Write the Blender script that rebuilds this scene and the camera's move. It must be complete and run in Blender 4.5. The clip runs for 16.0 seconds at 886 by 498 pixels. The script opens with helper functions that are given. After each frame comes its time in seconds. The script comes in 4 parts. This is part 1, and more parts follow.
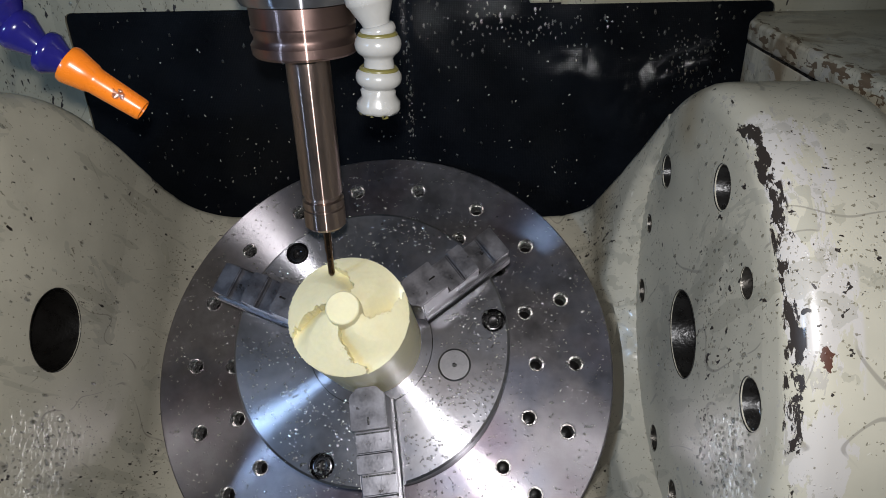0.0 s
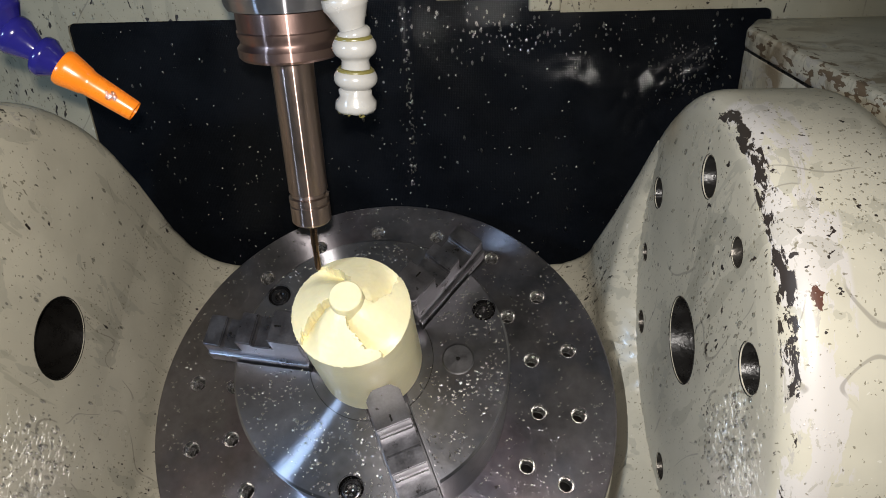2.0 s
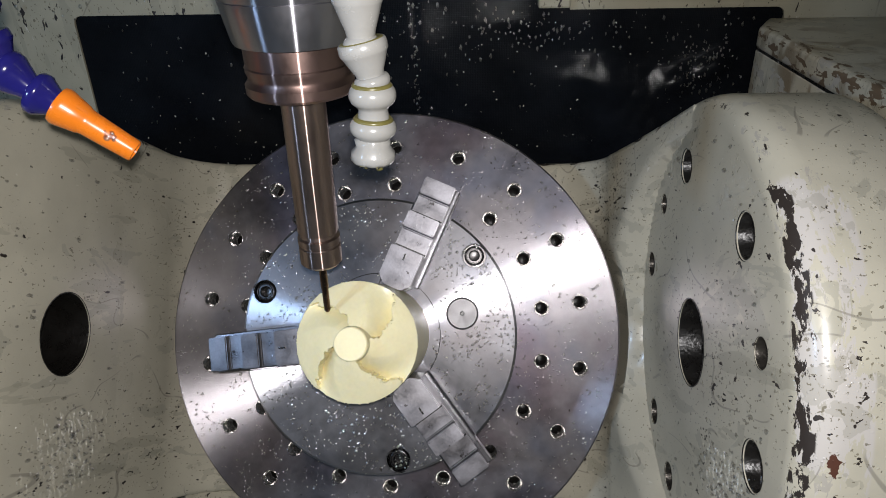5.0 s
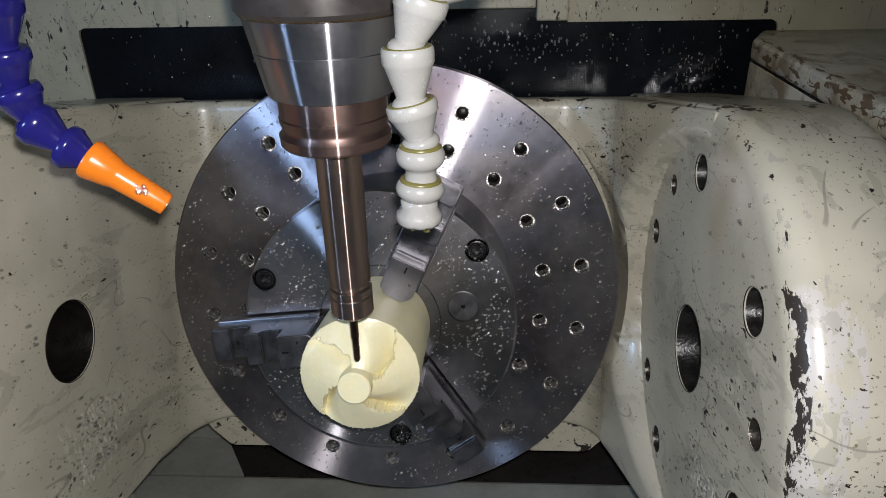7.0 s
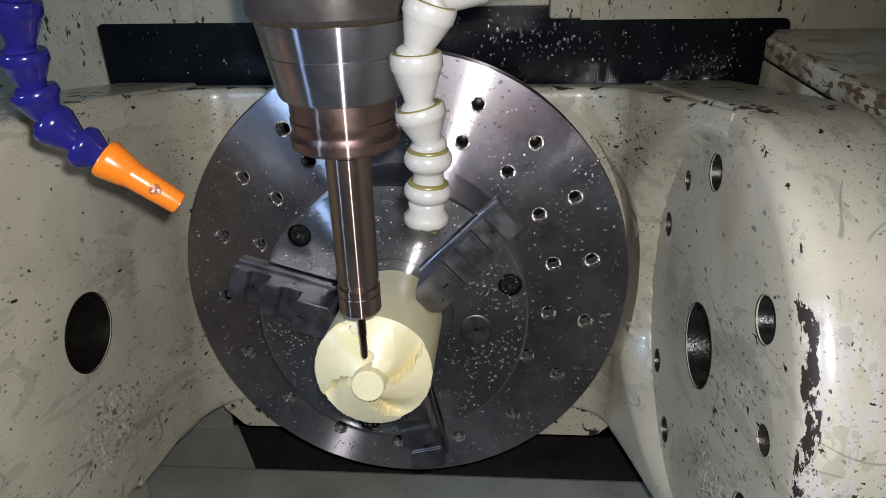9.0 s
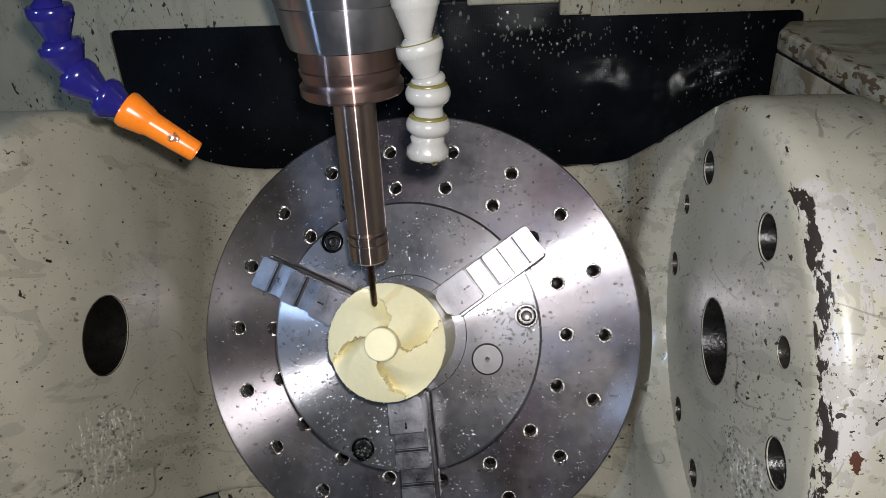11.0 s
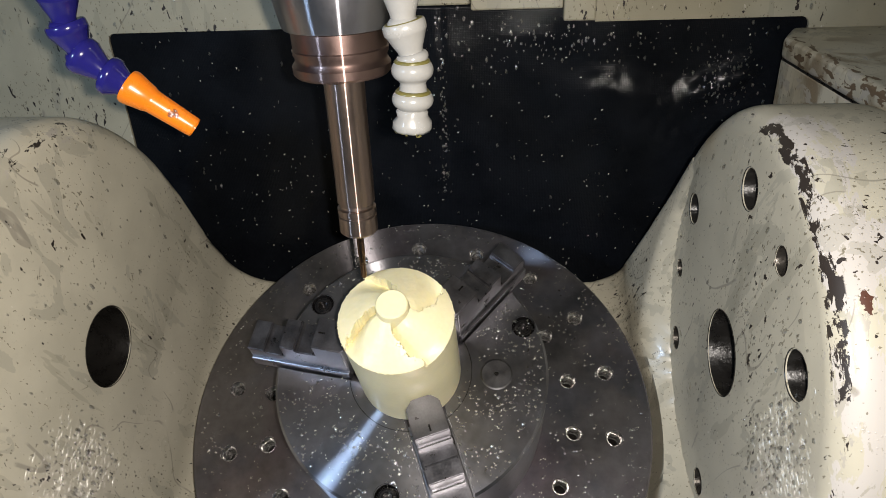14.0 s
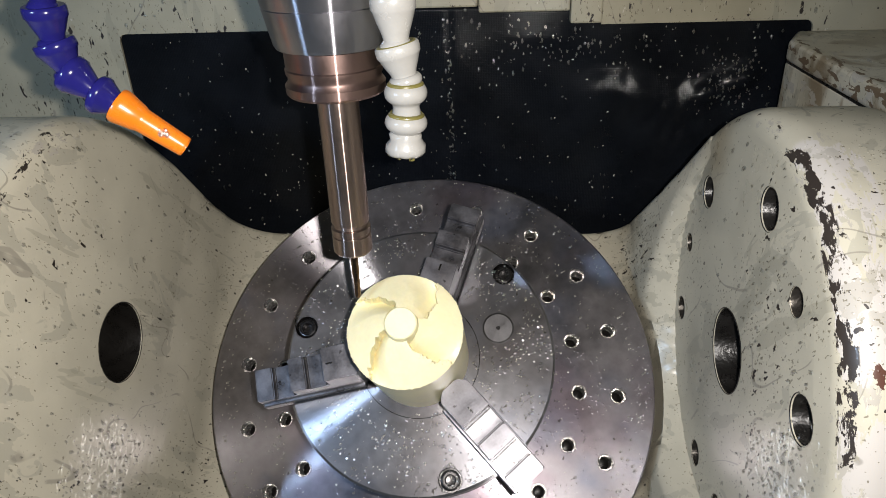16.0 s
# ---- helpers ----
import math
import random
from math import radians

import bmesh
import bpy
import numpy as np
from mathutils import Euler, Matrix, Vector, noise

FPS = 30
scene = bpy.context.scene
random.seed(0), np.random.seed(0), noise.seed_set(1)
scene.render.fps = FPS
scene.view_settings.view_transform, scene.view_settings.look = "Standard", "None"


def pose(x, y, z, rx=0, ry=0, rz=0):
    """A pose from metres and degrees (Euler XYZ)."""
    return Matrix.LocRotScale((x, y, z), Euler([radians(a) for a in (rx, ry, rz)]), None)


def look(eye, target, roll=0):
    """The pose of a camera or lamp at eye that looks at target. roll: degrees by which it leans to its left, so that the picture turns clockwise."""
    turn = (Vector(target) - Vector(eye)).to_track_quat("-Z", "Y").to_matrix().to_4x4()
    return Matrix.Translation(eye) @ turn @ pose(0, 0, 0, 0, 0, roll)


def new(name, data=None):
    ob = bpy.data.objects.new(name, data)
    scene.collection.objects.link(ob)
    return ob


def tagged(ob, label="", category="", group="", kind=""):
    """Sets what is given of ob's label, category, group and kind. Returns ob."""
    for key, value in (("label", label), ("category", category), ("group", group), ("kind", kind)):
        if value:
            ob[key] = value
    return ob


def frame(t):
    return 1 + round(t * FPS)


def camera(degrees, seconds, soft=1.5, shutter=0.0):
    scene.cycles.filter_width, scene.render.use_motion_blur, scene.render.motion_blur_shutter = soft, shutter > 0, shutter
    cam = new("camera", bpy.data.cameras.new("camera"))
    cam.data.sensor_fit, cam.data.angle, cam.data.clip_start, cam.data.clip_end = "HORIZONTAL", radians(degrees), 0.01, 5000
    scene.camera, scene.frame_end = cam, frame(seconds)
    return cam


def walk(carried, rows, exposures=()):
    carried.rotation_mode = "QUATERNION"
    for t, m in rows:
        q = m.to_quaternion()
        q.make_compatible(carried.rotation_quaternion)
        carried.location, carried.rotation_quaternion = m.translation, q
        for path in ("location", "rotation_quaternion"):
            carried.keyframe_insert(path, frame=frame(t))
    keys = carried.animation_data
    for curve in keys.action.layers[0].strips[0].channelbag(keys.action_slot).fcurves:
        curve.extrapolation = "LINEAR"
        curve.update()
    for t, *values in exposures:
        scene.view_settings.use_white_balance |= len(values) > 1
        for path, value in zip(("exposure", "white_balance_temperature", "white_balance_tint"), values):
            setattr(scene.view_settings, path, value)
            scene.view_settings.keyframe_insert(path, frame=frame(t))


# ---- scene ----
# A five-axis milling machine cuts a small plastic impeller. The tilt axis is the world's x axis.
cam = camera(65.1, 16.0, soft=0.9)
walk(cam, [
    (0, pose(0.0668, -0.3198, 0.2181, 62.59, 1.48, 2.80)),
    (0.5, pose(0.0676, -0.3187, 0.2182, 62.61, 1.79, 2.87)),
    (1, pose(0.0694, -0.3185, 0.2184, 62.57, 1.90, 2.77)),
    (1.5, pose(0.0683, -0.3196, 0.2194, 62.76, 1.90, 2.77)),
    (2, pose(0.0677, -0.3218, 0.2214, 62.92, 1.74, 2.82)),
    (2.5, pose(0.0655, -0.3238, 0.2224, 63.00, 1.47, 3.07)),
    (3, pose(0.0636, -0.3239, 0.2219, 63.02, 1.25, 3.08)),
    (3.5, pose(0.0631, -0.3240, 0.2201, 62.75, 1.30, 3.41)),
    (4, pose(0.0634, -0.3219, 0.2196, 62.73, 1.41, 3.38)),
    (4.2, pose(0.0631, -0.3183, 0.2213, 62.09, 1.31, 3.18)),
    (6.3, pose(0.0655, -0.3194, 0.2237, 63.11, 1.31, 3.22)),
    (6.5, pose(0.0646, -0.3210, 0.2238, 63.04, 1.44, 3.23)),
    (7, pose(0.0620, -0.3247, 0.2242, 63.32, 1.24, 2.94)),
    (7.5, pose(0.0617, -0.3273, 0.2248, 63.44, 1.27, 2.93)),
    (8, pose(0.0628, -0.3263, 0.2251, 63.27, 1.25, 2.84)),
    (8.5, pose(0.0606, -0.3273, 0.2243, 63.06, 1.11, 3.28)),
    (9, pose(0.0598, -0.3284, 0.2261, 63.00, 1.15, 3.77)),
    (9.5, pose(0.0591, -0.3290, 0.2271, 63.19, 1.25, 3.97)),
    (9.7, pose(0.0624, -0.3320, 0.2223, 63.85, 1.93, 4.48)),
    (11.8, pose(0.0581, -0.3273, 0.2302, 62.67, 2.63, 4.24)),
    (12, pose(0.0532, -0.3279, 0.2317, 62.69, 2.24, 3.93)),
    (12.5, pose(0.0551, -0.3259, 0.2332, 62.79, 2.19, 4.05)),
    (13, pose(0.0554, -0.3224, 0.2343, 62.73, 2.08, 3.89)),
    (13.5, pose(0.0549, -0.3207, 0.2333, 62.61, 2.08, 4.01)),
    (14, pose(0.0532, -0.3229, 0.2330, 62.53, 2.14, 3.96)),
    (14.5, pose(0.0514, -0.3257, 0.2323, 62.59, 2.15, 3.91)),
    (15, pose(0.0497, -0.3279, 0.2328, 62.68, 2.07, 3.83)),
    (15.5, pose(0.0491, -0.3302, 0.2324, 62.84, 2.03, 3.93)),
    (16, pose(0.0489, -0.3290, 0.2325, 62.85, 1.95, 4.13)),
], exposures=[
    (0, -0.2, 6150, 11.5), (0.5, -0.04, 6300, 11.5), (1.0, 0.15, 6500, 11.5), (1.5, 0.25, 6650, 11.5), (3.0, 0.24, 6600, 11.5), (3.5, 0.05, 6500, 11.5), (4.0, -0.1, 6400, 11.5),
    (5.2, -0.2, 6300, 12), (6.4, -0.46, 6200, 12), (7.0, -0.2, 6250, 12.5), (8.0, -0.05, 6250, 12.5), (9.0, -0.13, 6250, 12.5), (9.6, -0.3, 6250, 12.5), (11.0, -0.2, 6300, 12),
    (12.0, -0.1, 6350, 11.5), (12.5, 0.1, 6450, 11.5), (13.0, 0.26, 6650, 11.5), (14.0, 0.33, 6850, 12), (15.0, 0.36, 6750, 11.5), (16.0, 0.38, 6600, 11.5)])

# ---- light: the phone's own flash beside the lens, inside a closed machine ----
world = bpy.data.worlds.new("world")
scene.world = world
world.use_nodes = True
world.node_tree.nodes["Background"].inputs[0].default_value = (0.75, 0.8, 0.9, 1)
world.node_tree.nodes["Background"].inputs[1].default_value = 0.02
flash = bpy.data.lights.new("flash", "SPOT")
flash.spot_size, flash.spot_blend = radians(114), 0.8
flash.energy, flash.color, flash.shadow_soft_size = 5.55, (1.0, 0.965, 0.925), 0.004
flash_ob = new("flash", flash)
flash_ob.matrix_world = look((0.0660, -0.322, 0.2345), (-0.006, 0.0, -0.015))
lamp = bpy.data.lights.new("work_lamp", "AREA")
lamp.energy, lamp.color, lamp.shape, lamp.size, lamp.size_y = 1.15, (0.46, 0.68, 1.0), "RECTANGLE", 0.05, 0.05
lamp_ob = new("work_lamp", lamp)
lamp_ob.matrix_world = look((-0.36, -0.42, 0.30), (0, 0, -0.05))


# ---- materials ----


def material(name, color, rough=0.5, metal=0.0, vary=0.15, scale=40.0, bump=0.0, bump_scale=400.0, rough_vary=0.1, sss=0.0, aniso=0.0, coat=0.0, drops=0.0, spec=0.5, streak=0.0, tints=(), scratch=0.0):
    """A principled surface with mottled colour and roughness at two scales, and fine relief."""
    m = bpy.data.materials.new(name)
    m.use_nodes = True
    t = m.node_tree
    b = t.nodes["Principled BSDF"]
    co = t.nodes.new("ShaderNodeTexCoord")
    n1, n2 = t.nodes.new("ShaderNodeTexNoise"), t.nodes.new("ShaderNodeTexNoise")
    n1.inputs["Scale"].default_value, n1.inputs["Detail"].default_value = scale, 5
    n2.inputs["Scale"].default_value, n2.inputs["Detail"].default_value = scale * 9, 3
    for n in (n1, n2):
        t.links.new(co.outputs["Object"], n.inputs["Vector"])
    mix = t.nodes.new("ShaderNodeMath")
    mix.operation = "MULTIPLY_ADD"
    mix.inputs[1].default_value = 0.4
    t.links.new(n2.outputs[0], mix.inputs[0])
    t.links.new(n1.outputs[0], mix.inputs[2])
    ramp = t.nodes.new("ShaderNodeMapRange")
    ramp.inputs[1].default_value, ramp.inputs[2].default_value = 0.45, 0.95
    ramp.inputs[3].default_value, ramp.inputs[4].default_value = 1 - vary, 1 + vary
    t.links.new(mix.outputs[0], ramp.inputs[0])
    mul = t.nodes.new("ShaderNodeVectorMath")
    mul.operation = "SCALE"
    mul.inputs[0].default_value = color
    t.links.new(ramp.outputs[0], mul.inputs["Scale"])
    tone = mul.outputs[0]

    def blotch(fac, tint, kind="MULTIPLY"):
        n = t.nodes.new("ShaderNodeMix")
        n.data_type, n.blend_type = "RGBA", kind
        n.inputs[7].default_value = (*tint, 1)
        t.links.new(fac, n.inputs[0])
        t.links.new(tone, n.inputs[6])
        return n.outputs[2]

    def veil(size, lo, hi, seed, stretch=(1, 1, 1), line=False):
        mp, n, r = t.nodes.new("ShaderNodeMapping"), t.nodes.new("ShaderNodeTexNoise"), t.nodes.new("ShaderNodeMapRange")
        mp.inputs["Location"].default_value, mp.inputs["Scale"].default_value = (seed, -seed, seed * 0.6), stretch
        mp.inputs["Rotation"].default_value = (0, 0, seed)
        n.inputs["Scale"].default_value, n.inputs["Detail"].default_value = size, 1 if line else 5
        r.interpolation_type = "SMOOTHSTEP"
        r.inputs[1].default_value, r.inputs[2].default_value = lo, hi
        t.links.new(co.outputs["Object"], mp.inputs["Vector"])
        t.links.new(mp.outputs[0], n.inputs["Vector"])
        t.links.new(n.outputs[0], r.inputs[0])
        return r.outputs[0]

    for k, tint in enumerate(tints):
        tone = blotch(veil(13 + 5 * k, 0.46, 0.66, 3.7 * k + 1.3), tint)
    if scratch:
        for k in range(3):
            tone = blotch(veil(95, 0.735, 0.75, 2.3 * k + 0.7, (1, 0.045, 1)), (scratch,) * 3, "ADD")
        tone = blotch(veil(210, 0.70, 0.72, 5.1), (0.42, 0.40, 0.38))
    t.links.new(tone, b.inputs["Base Color"])
    rr = t.nodes.new("ShaderNodeMapRange")
    rr.inputs[1].default_value, rr.inputs[2].default_value = 0.4, 1.0
    rr.inputs[3].default_value, rr.inputs[4].default_value = max(0.03, rough - rough_vary), min(1, rough + rough_vary)
    t.links.new(mix.outputs[0], rr.inputs[0])
    t.links.new(rr.outputs[0], b.inputs["Roughness"])
    b.inputs["Metallic"].default_value = metal
    if sss:
        b.inputs["Subsurface Weight"].default_value = sss
        b.inputs["Subsurface Radius"].default_value = (0.0022, 0.0018, 0.0010)
        b.inputs["Subsurface Scale"].default_value = 1.0
    if coat:
        b.inputs["Coat Weight"].default_value, b.inputs["Coat Roughness"].default_value = coat, 0.12
    if aniso:
        b.inputs["Anisotropic"].default_value = aniso
        tan = t.nodes.new("ShaderNodeTangent")
        tan.direction_type, tan.axis = "RADIAL", "Z"
        b.inputs["Anisotropic Rotation"].default_value = 0.25
        t.links.new(tan.outputs[0], b.inputs["Tangent"])
    b.inputs["Specular IOR Level"].default_value = spec
    if bump:
        n3 = t.nodes.new("ShaderNodeTexNoise")
        n3.inputs["Scale"].default_value, n3.inputs["Detail"].default_value = bump_scale, 4
        t.links.new(co.outputs["Object"], n3.inputs["Vector"])
        bp = t.nodes.new("ShaderNodeBump")
        bp.inputs["Strength"].default_value, bp.inputs["Distance"].default_value = bump, 0.001
        t.links.new(n3.outputs[0], bp.inputs["Height"])
        t.links.new(bp.outputs[0], b.inputs["Normal"])
        if drops:
            wet_drops(t, co, bp, drops)
    if streak:
        gl, mx = t.nodes.new("ShaderNodeBsdfAnisotropic"), t.nodes.new("ShaderNodeMixShader")
        gl.inputs["Roughness"].default_value, gl.inputs["Anisotropy"].default_value, gl.inputs["Rotation"].default_value = 0.25, 0.84, 0.0
        gl.inputs["Color"].default_value = (*(0.62 * c / max(color) for c in color), 1)
        tg = t.nodes.new("ShaderNodeTangent")
        tg.direction_type, tg.axis = "RADIAL", "Z"
        t.links.new(tg.outputs[0], gl.inputs["Tangent"])
        if b.inputs["Normal"].links:
            t.links.new(b.inputs["Normal"].links[0].from_socket, gl.inputs["Normal"])
        mx.inputs[0].default_value = streak
        t.links.new(b.outputs[0], mx.inputs[1])
        t.links.new(gl.outputs[0], mx.inputs[2])
        t.links.new(mx.outputs[0], t.nodes["Material Output"].inputs["Surface"])
    return m


def weave(m, pitch=0.0013):
    """Presses a woven grid into a cloth."""
    t = m.node_tree
    b = t.nodes["Principled BSDF"]
    co = t.nodes.new("ShaderNodeTexCoord")
    waves = []
    for axis in ("X", "Z"):
        w = t.nodes.new("ShaderNodeTexWave")
        w.bands_direction = axis
        w.inputs["Scale"].default_value = 0.314 / pitch
        w.inputs["Distortion"].default_value = 2.2
        w.inputs["Detail"].default_value = 2.0
        t.links.new(co.outputs["Object"], w.inputs["Vector"])
        waves.append(w.outputs["Fac"])
    add = t.nodes.new("ShaderNodeMath")
    add.operation = "MULTIPLY"
    t.links.new(waves[0], add.inputs[0])
    t.links.new(waves[1], add.inputs[1])
    bp = t.nodes.new("ShaderNodeBump")
    bp.inputs["Strength"].default_value, bp.inputs["Distance"].default_value = 0.32, 0.00018
    t.links.new(add.outputs[0], bp.inputs["Height"])
    old = b.inputs["Normal"].links[0].from_socket
    t.links.new(old, bp.inputs["Normal"])
    t.links.new(bp.outputs[0], b.inputs["Normal"])


def wet_drops(t, co, bump_node, strength, scale=330.0):
    """Small oil droplets: domes on the surface, in patches."""
    vo = t.nodes.new("ShaderNodeTexVoronoi")
    vo.inputs["Scale"].default_value = scale
    no = t.nodes.new("ShaderNodeTexNoise")
    no.inputs["Scale"].default_value, no.inputs["Detail"].default_value = 55.0, 3
    dome, patch, both = t.nodes.new("ShaderNodeMapRange"), t.nodes.new("ShaderNodeMapRange"), t.nodes.new("ShaderNodeMath")
    dome.interpolation_type = "SMOOTHSTEP"
    dome.inputs[1].default_value, dome.inputs[2].default_value, dome.inputs[3].default_value, dome.inputs[4].default_value = 0.0, 0.24, 1.0, 0.0
    patch.inputs[1].default_value, patch.inputs[2].default_value = 0.50, 0.60
    both.operation = "MULTIPLY"
    for n in (vo, no):
        t.links.new(co.outputs["Object"], n.inputs["Vector"])
    t.links.new(vo.outputs["Distance"], dome.inputs[0])
    t.links.new(no.outputs[0], patch.inputs[0])
    t.links.new(dome.outputs[0], both.inputs[0])
    t.links.new(patch.outputs[0], both.inputs[1])
    b2 = t.nodes.new("ShaderNodeBump")
    b2.inputs["Strength"].default_value, b2.inputs["Distance"].default_value = strength, 0.001
    t.links.new(both.outputs[0], b2.inputs["Height"])
    t.links.new(bump_node.outputs[0], b2.inputs["Normal"])
    t.links.new(b2.outputs[0], t.nodes["Principled BSDF"].inputs["Normal"])


def paint(name, color, edge, chips=0.0, smear=0.0, rough=0.30):
    """Old enamel: clumped dark chips, dull smears, fine scratches; edge names where it is worn to the metal."""
    m = bpy.data.materials.new(name)
    m.use_nodes = True
    t = m.node_tree
    b = t.nodes["Principled BSDF"]
    co = t.nodes.new("ShaderNodeTexCoord")

    def math_node(op, a, c=None, d=None):
        n = t.nodes.new("ShaderNodeMath")
        n.operation = op
        for k, v in enumerate((a, c, d)):
            if v is None:
                continue
            if isinstance(v, (int, float)):
                n.inputs[k].default_value = v
            else:
                t.links.new(v, n.inputs[k])
        return n.outputs[0]

    def step(v, lo, hi):
        n = t.nodes.new("ShaderNodeMapRange")
        n.interpolation_type = "SMOOTHSTEP"
        n.inputs[1].default_value, n.inputs[2].default_value = lo, hi
        t.links.new(v, n.inputs[0])
        return n.outputs[0]

    def cloud(scale, detail=4, turn=(0, 0, 0), stretch=(1, 1, 1), bend=0.0, seed=0.0):
        mp, n = t.nodes.new("ShaderNodeMapping"), t.nodes.new("ShaderNodeTexNoise")
        mp.inputs["Rotation"].default_value = [radians(a) for a in turn]
        mp.inputs["Scale"].default_value = stretch
        mp.inputs["Location"].default_value = (seed, seed * 0.7, -seed)
        n.inputs["Scale"].default_value, n.inputs["Detail"].default_value, n.inputs["Distortion"].default_value = scale, detail, bend
        t.links.new(co.outputs["Object"], mp.inputs["Vector"])
        t.links.new(mp.outputs[0], n.inputs["Vector"])
        return n.outputs[0]

    def blend(f, a, c):
        n = t.nodes.new("ShaderNodeMix")
        n.data_type = "RGBA"
        t.links.new(f, n.inputs[0])
        for k, v in ((6, a), (7, c)):
            if isinstance(v, tuple):
                n.inputs[k].default_value = (*v, 1)
            else:
                t.links.new(v, n.inputs[k])
        return n.outputs[2]

    xyz = t.nodes.new("ShaderNodeSeparateXYZ")
    t.links.new(co.outputs["Object"], xyz.inputs[0])
    x, y, z = xyz.outputs
    ax, ay = math_node("ABSOLUTE", x), math_node("ABSOLUTE", y)
    if edge == "cradle":
        rad = math_node("SQRT", math_node("ADD", math_node("MULTIPLY", y, y), math_node("MULTIPLY", z, z)))
        e1 = math_node("MULTIPLY", step(rad, 0.1240, 0.1268), math_node("SUBTRACT", 1.0, step(ax, 0.1800, 0.1832)))
        e1 = math_node("MULTIPLY", e1, step(z, -0.06, -0.02))
        halo = math_node("MULTIPLY", step(rad, 0.112, 0.126), math_node("SUBTRACT", 1.0, step(ax, 0.188, 0.204)))
        halo = math_node("MULTIPLY", halo, step(z, -0.06, 0.0))
        e2 = step(ay, 0.1235, 0.1315)
    elif edge == "housing":
        e1 = math_node("MULTIPLY", math_node("SUBTRACT", 1.0, step(x, 0.250, 0.262)), step(z, 0.112, 0.128))
        halo = math_node("MULTIPLY", math_node("SUBTRACT", 1.0, step(x, 0.250, 0.300)), step(z, 0.06, 0.10))
        e2 = math_node("MULTIPLY", x, 0.0)
    else:
        e1 = math_node("MULTIPLY", x, 0.0)
        halo, e2 = e1, e1
    clump = cloud(11, 3, seed=5)

    def rim_cloud(scale, detail, seed):
        """Noise drawn out along the rim of the arms."""
        if edge != "cradle":
            return cloud(scale, detail, (0, 0, 0), (1, 0.35, 1), 0.4, seed)
        ang = math_node("MULTIPLY", math_node("ARCTAN2", z, y), 0.13 * 0.40)
        vec, n = t.nodes.new("ShaderNodeCombineXYZ"), t.nodes.new("ShaderNodeTexNoise")
        for k, v in enumerate((math_node("ADD", x, seed), ang, rad)):
            t.links.new(v, vec.inputs[k])
        n.inputs["Scale"].default_value, n.inputs["Detail"].default_value, n.inputs["Distortion"].default_value = scale, detail, 0.3
        n.inputs["Roughness"].default_value = 0.68
        t.links.new(vec.outputs[0], n.inputs["Vector"])
        return n.outputs[0]

    grain = cloud(26, 5, seed=2)
    base = blend(step(grain, 0.35, 0.65), tuple(c * 0.93 for c in color), tuple(min(1, c * 1.05) for c in color))
    # dull grey smears
    sm = math_node("ADD", cloud(42, 6, (20, 35, 10), (1, 1, 0.45), 0.9, 3.0), math_node("MULTIPLY", clump, 0.35))
    if edge == "cradle":
        left = math_node("SUBTRACT", 1.0, step(x, -0.01, 0.0))
        sm = math_node("MULTIPLY_ADD", math_node("MULTIPLY", left, step(z, 0.0, 0.10)), 0.050, sm)
    base = blend(math_node("MULTIPLY", step(sm, 0.80 - smear, 0.81 - smear), 0.5), base, (0.35, 0.335, 0.27))
    if edge == "housing":
        corner = math_node("MULTIPLY", math_node("SUBTRACT", 1.0, step(x, 0.262, 0.32)), step(z, 0.04, 0.09))
        stain = math_node("MULTIPLY", step(cloud(34, 6, (0, 30, 0), (1, 1, 0.5), 0.6, 12.0), 0.48, 0.60), corner)
        base = blend(math_node("MULTIPLY", stain, 0.75), base, (0.17, 0.11, 0.05))
        base = blend(math_node("MULTIPLY", step(cloud(20, 6, seed=14.0), 0.45, 0.65), 0.22), base, (0.30, 0.28, 0.20))
    # bare undercoat beside worn edges
    un = math_node("ADD", rim_cloud(150, 6, 0.9), math_node("MULTIPLY", halo, 0.12))
    if edge == "cradle":
        turn = math_node("ARCTAN2", z, y)
        right = step(x, 0.0, 0.01)
        win = math_node("MULTIPLY", step(turn, 0.86, 1.05), math_node("SUBTRACT", 1.0, step(turn, 2.06, 2.18)))
        pale = math_node("MULTIPLY", step(rad, 0.1255, 0.1290), math_node("SUBTRACT", 1.0, step(ax, 0.1900, 0.2030)))
        pale = math_node("MULTIPLY", pale, math_node("MULTIPLY", right, step(turn, 0.95, 1.2)))
        pv = math_node("ADD", rim_cloud(75, 6, 0.5), math_node("MULTIPLY", pale, 0.10))
        base = blend(math_node("MULTIPLY", step(pv, 0.555, 0.565), step(pale, 0.05, 0.2)), base, (0.56, 0.525, 0.480))
        dx, da = math_node("MULTIPLY", math_node("SUBTRACT", x, 0.1873), 300.0), math_node("MULTIPLY", math_node("SUBTRACT", turn, 1.839), 22.0)
        rust = math_node("ADD", math_node("ADD", math_node("MULTIPLY", dx, dx), math_node("MULTIPLY", da, da)), math_node("MULTIPLY", cloud(240, 4, seed=6.0), 2.6))
        rust = math_node("SUBTRACT", 1.0, step(rust, 1.75, 1.82))
    base = blend(math_node("MULTIPLY", step(un, 0.71, 0.72), step(halo, 0.05, 0.3)), base, (0.44, 0.41, 0.35))
    # scratches
    line = math_node("ABSOLUTE", math_node("SUBTRACT", cloud(19, 1, (40, 10, 60), (1, 1, 0.5), 0.3, 1.0), 0.5))
    line = math_node("MULTIPLY", math_node("SUBTRACT", 1.0, step(line, 0.0022, 0.0055)), step(cloud(24, 2, seed=7.0), 0.50, 0.55))
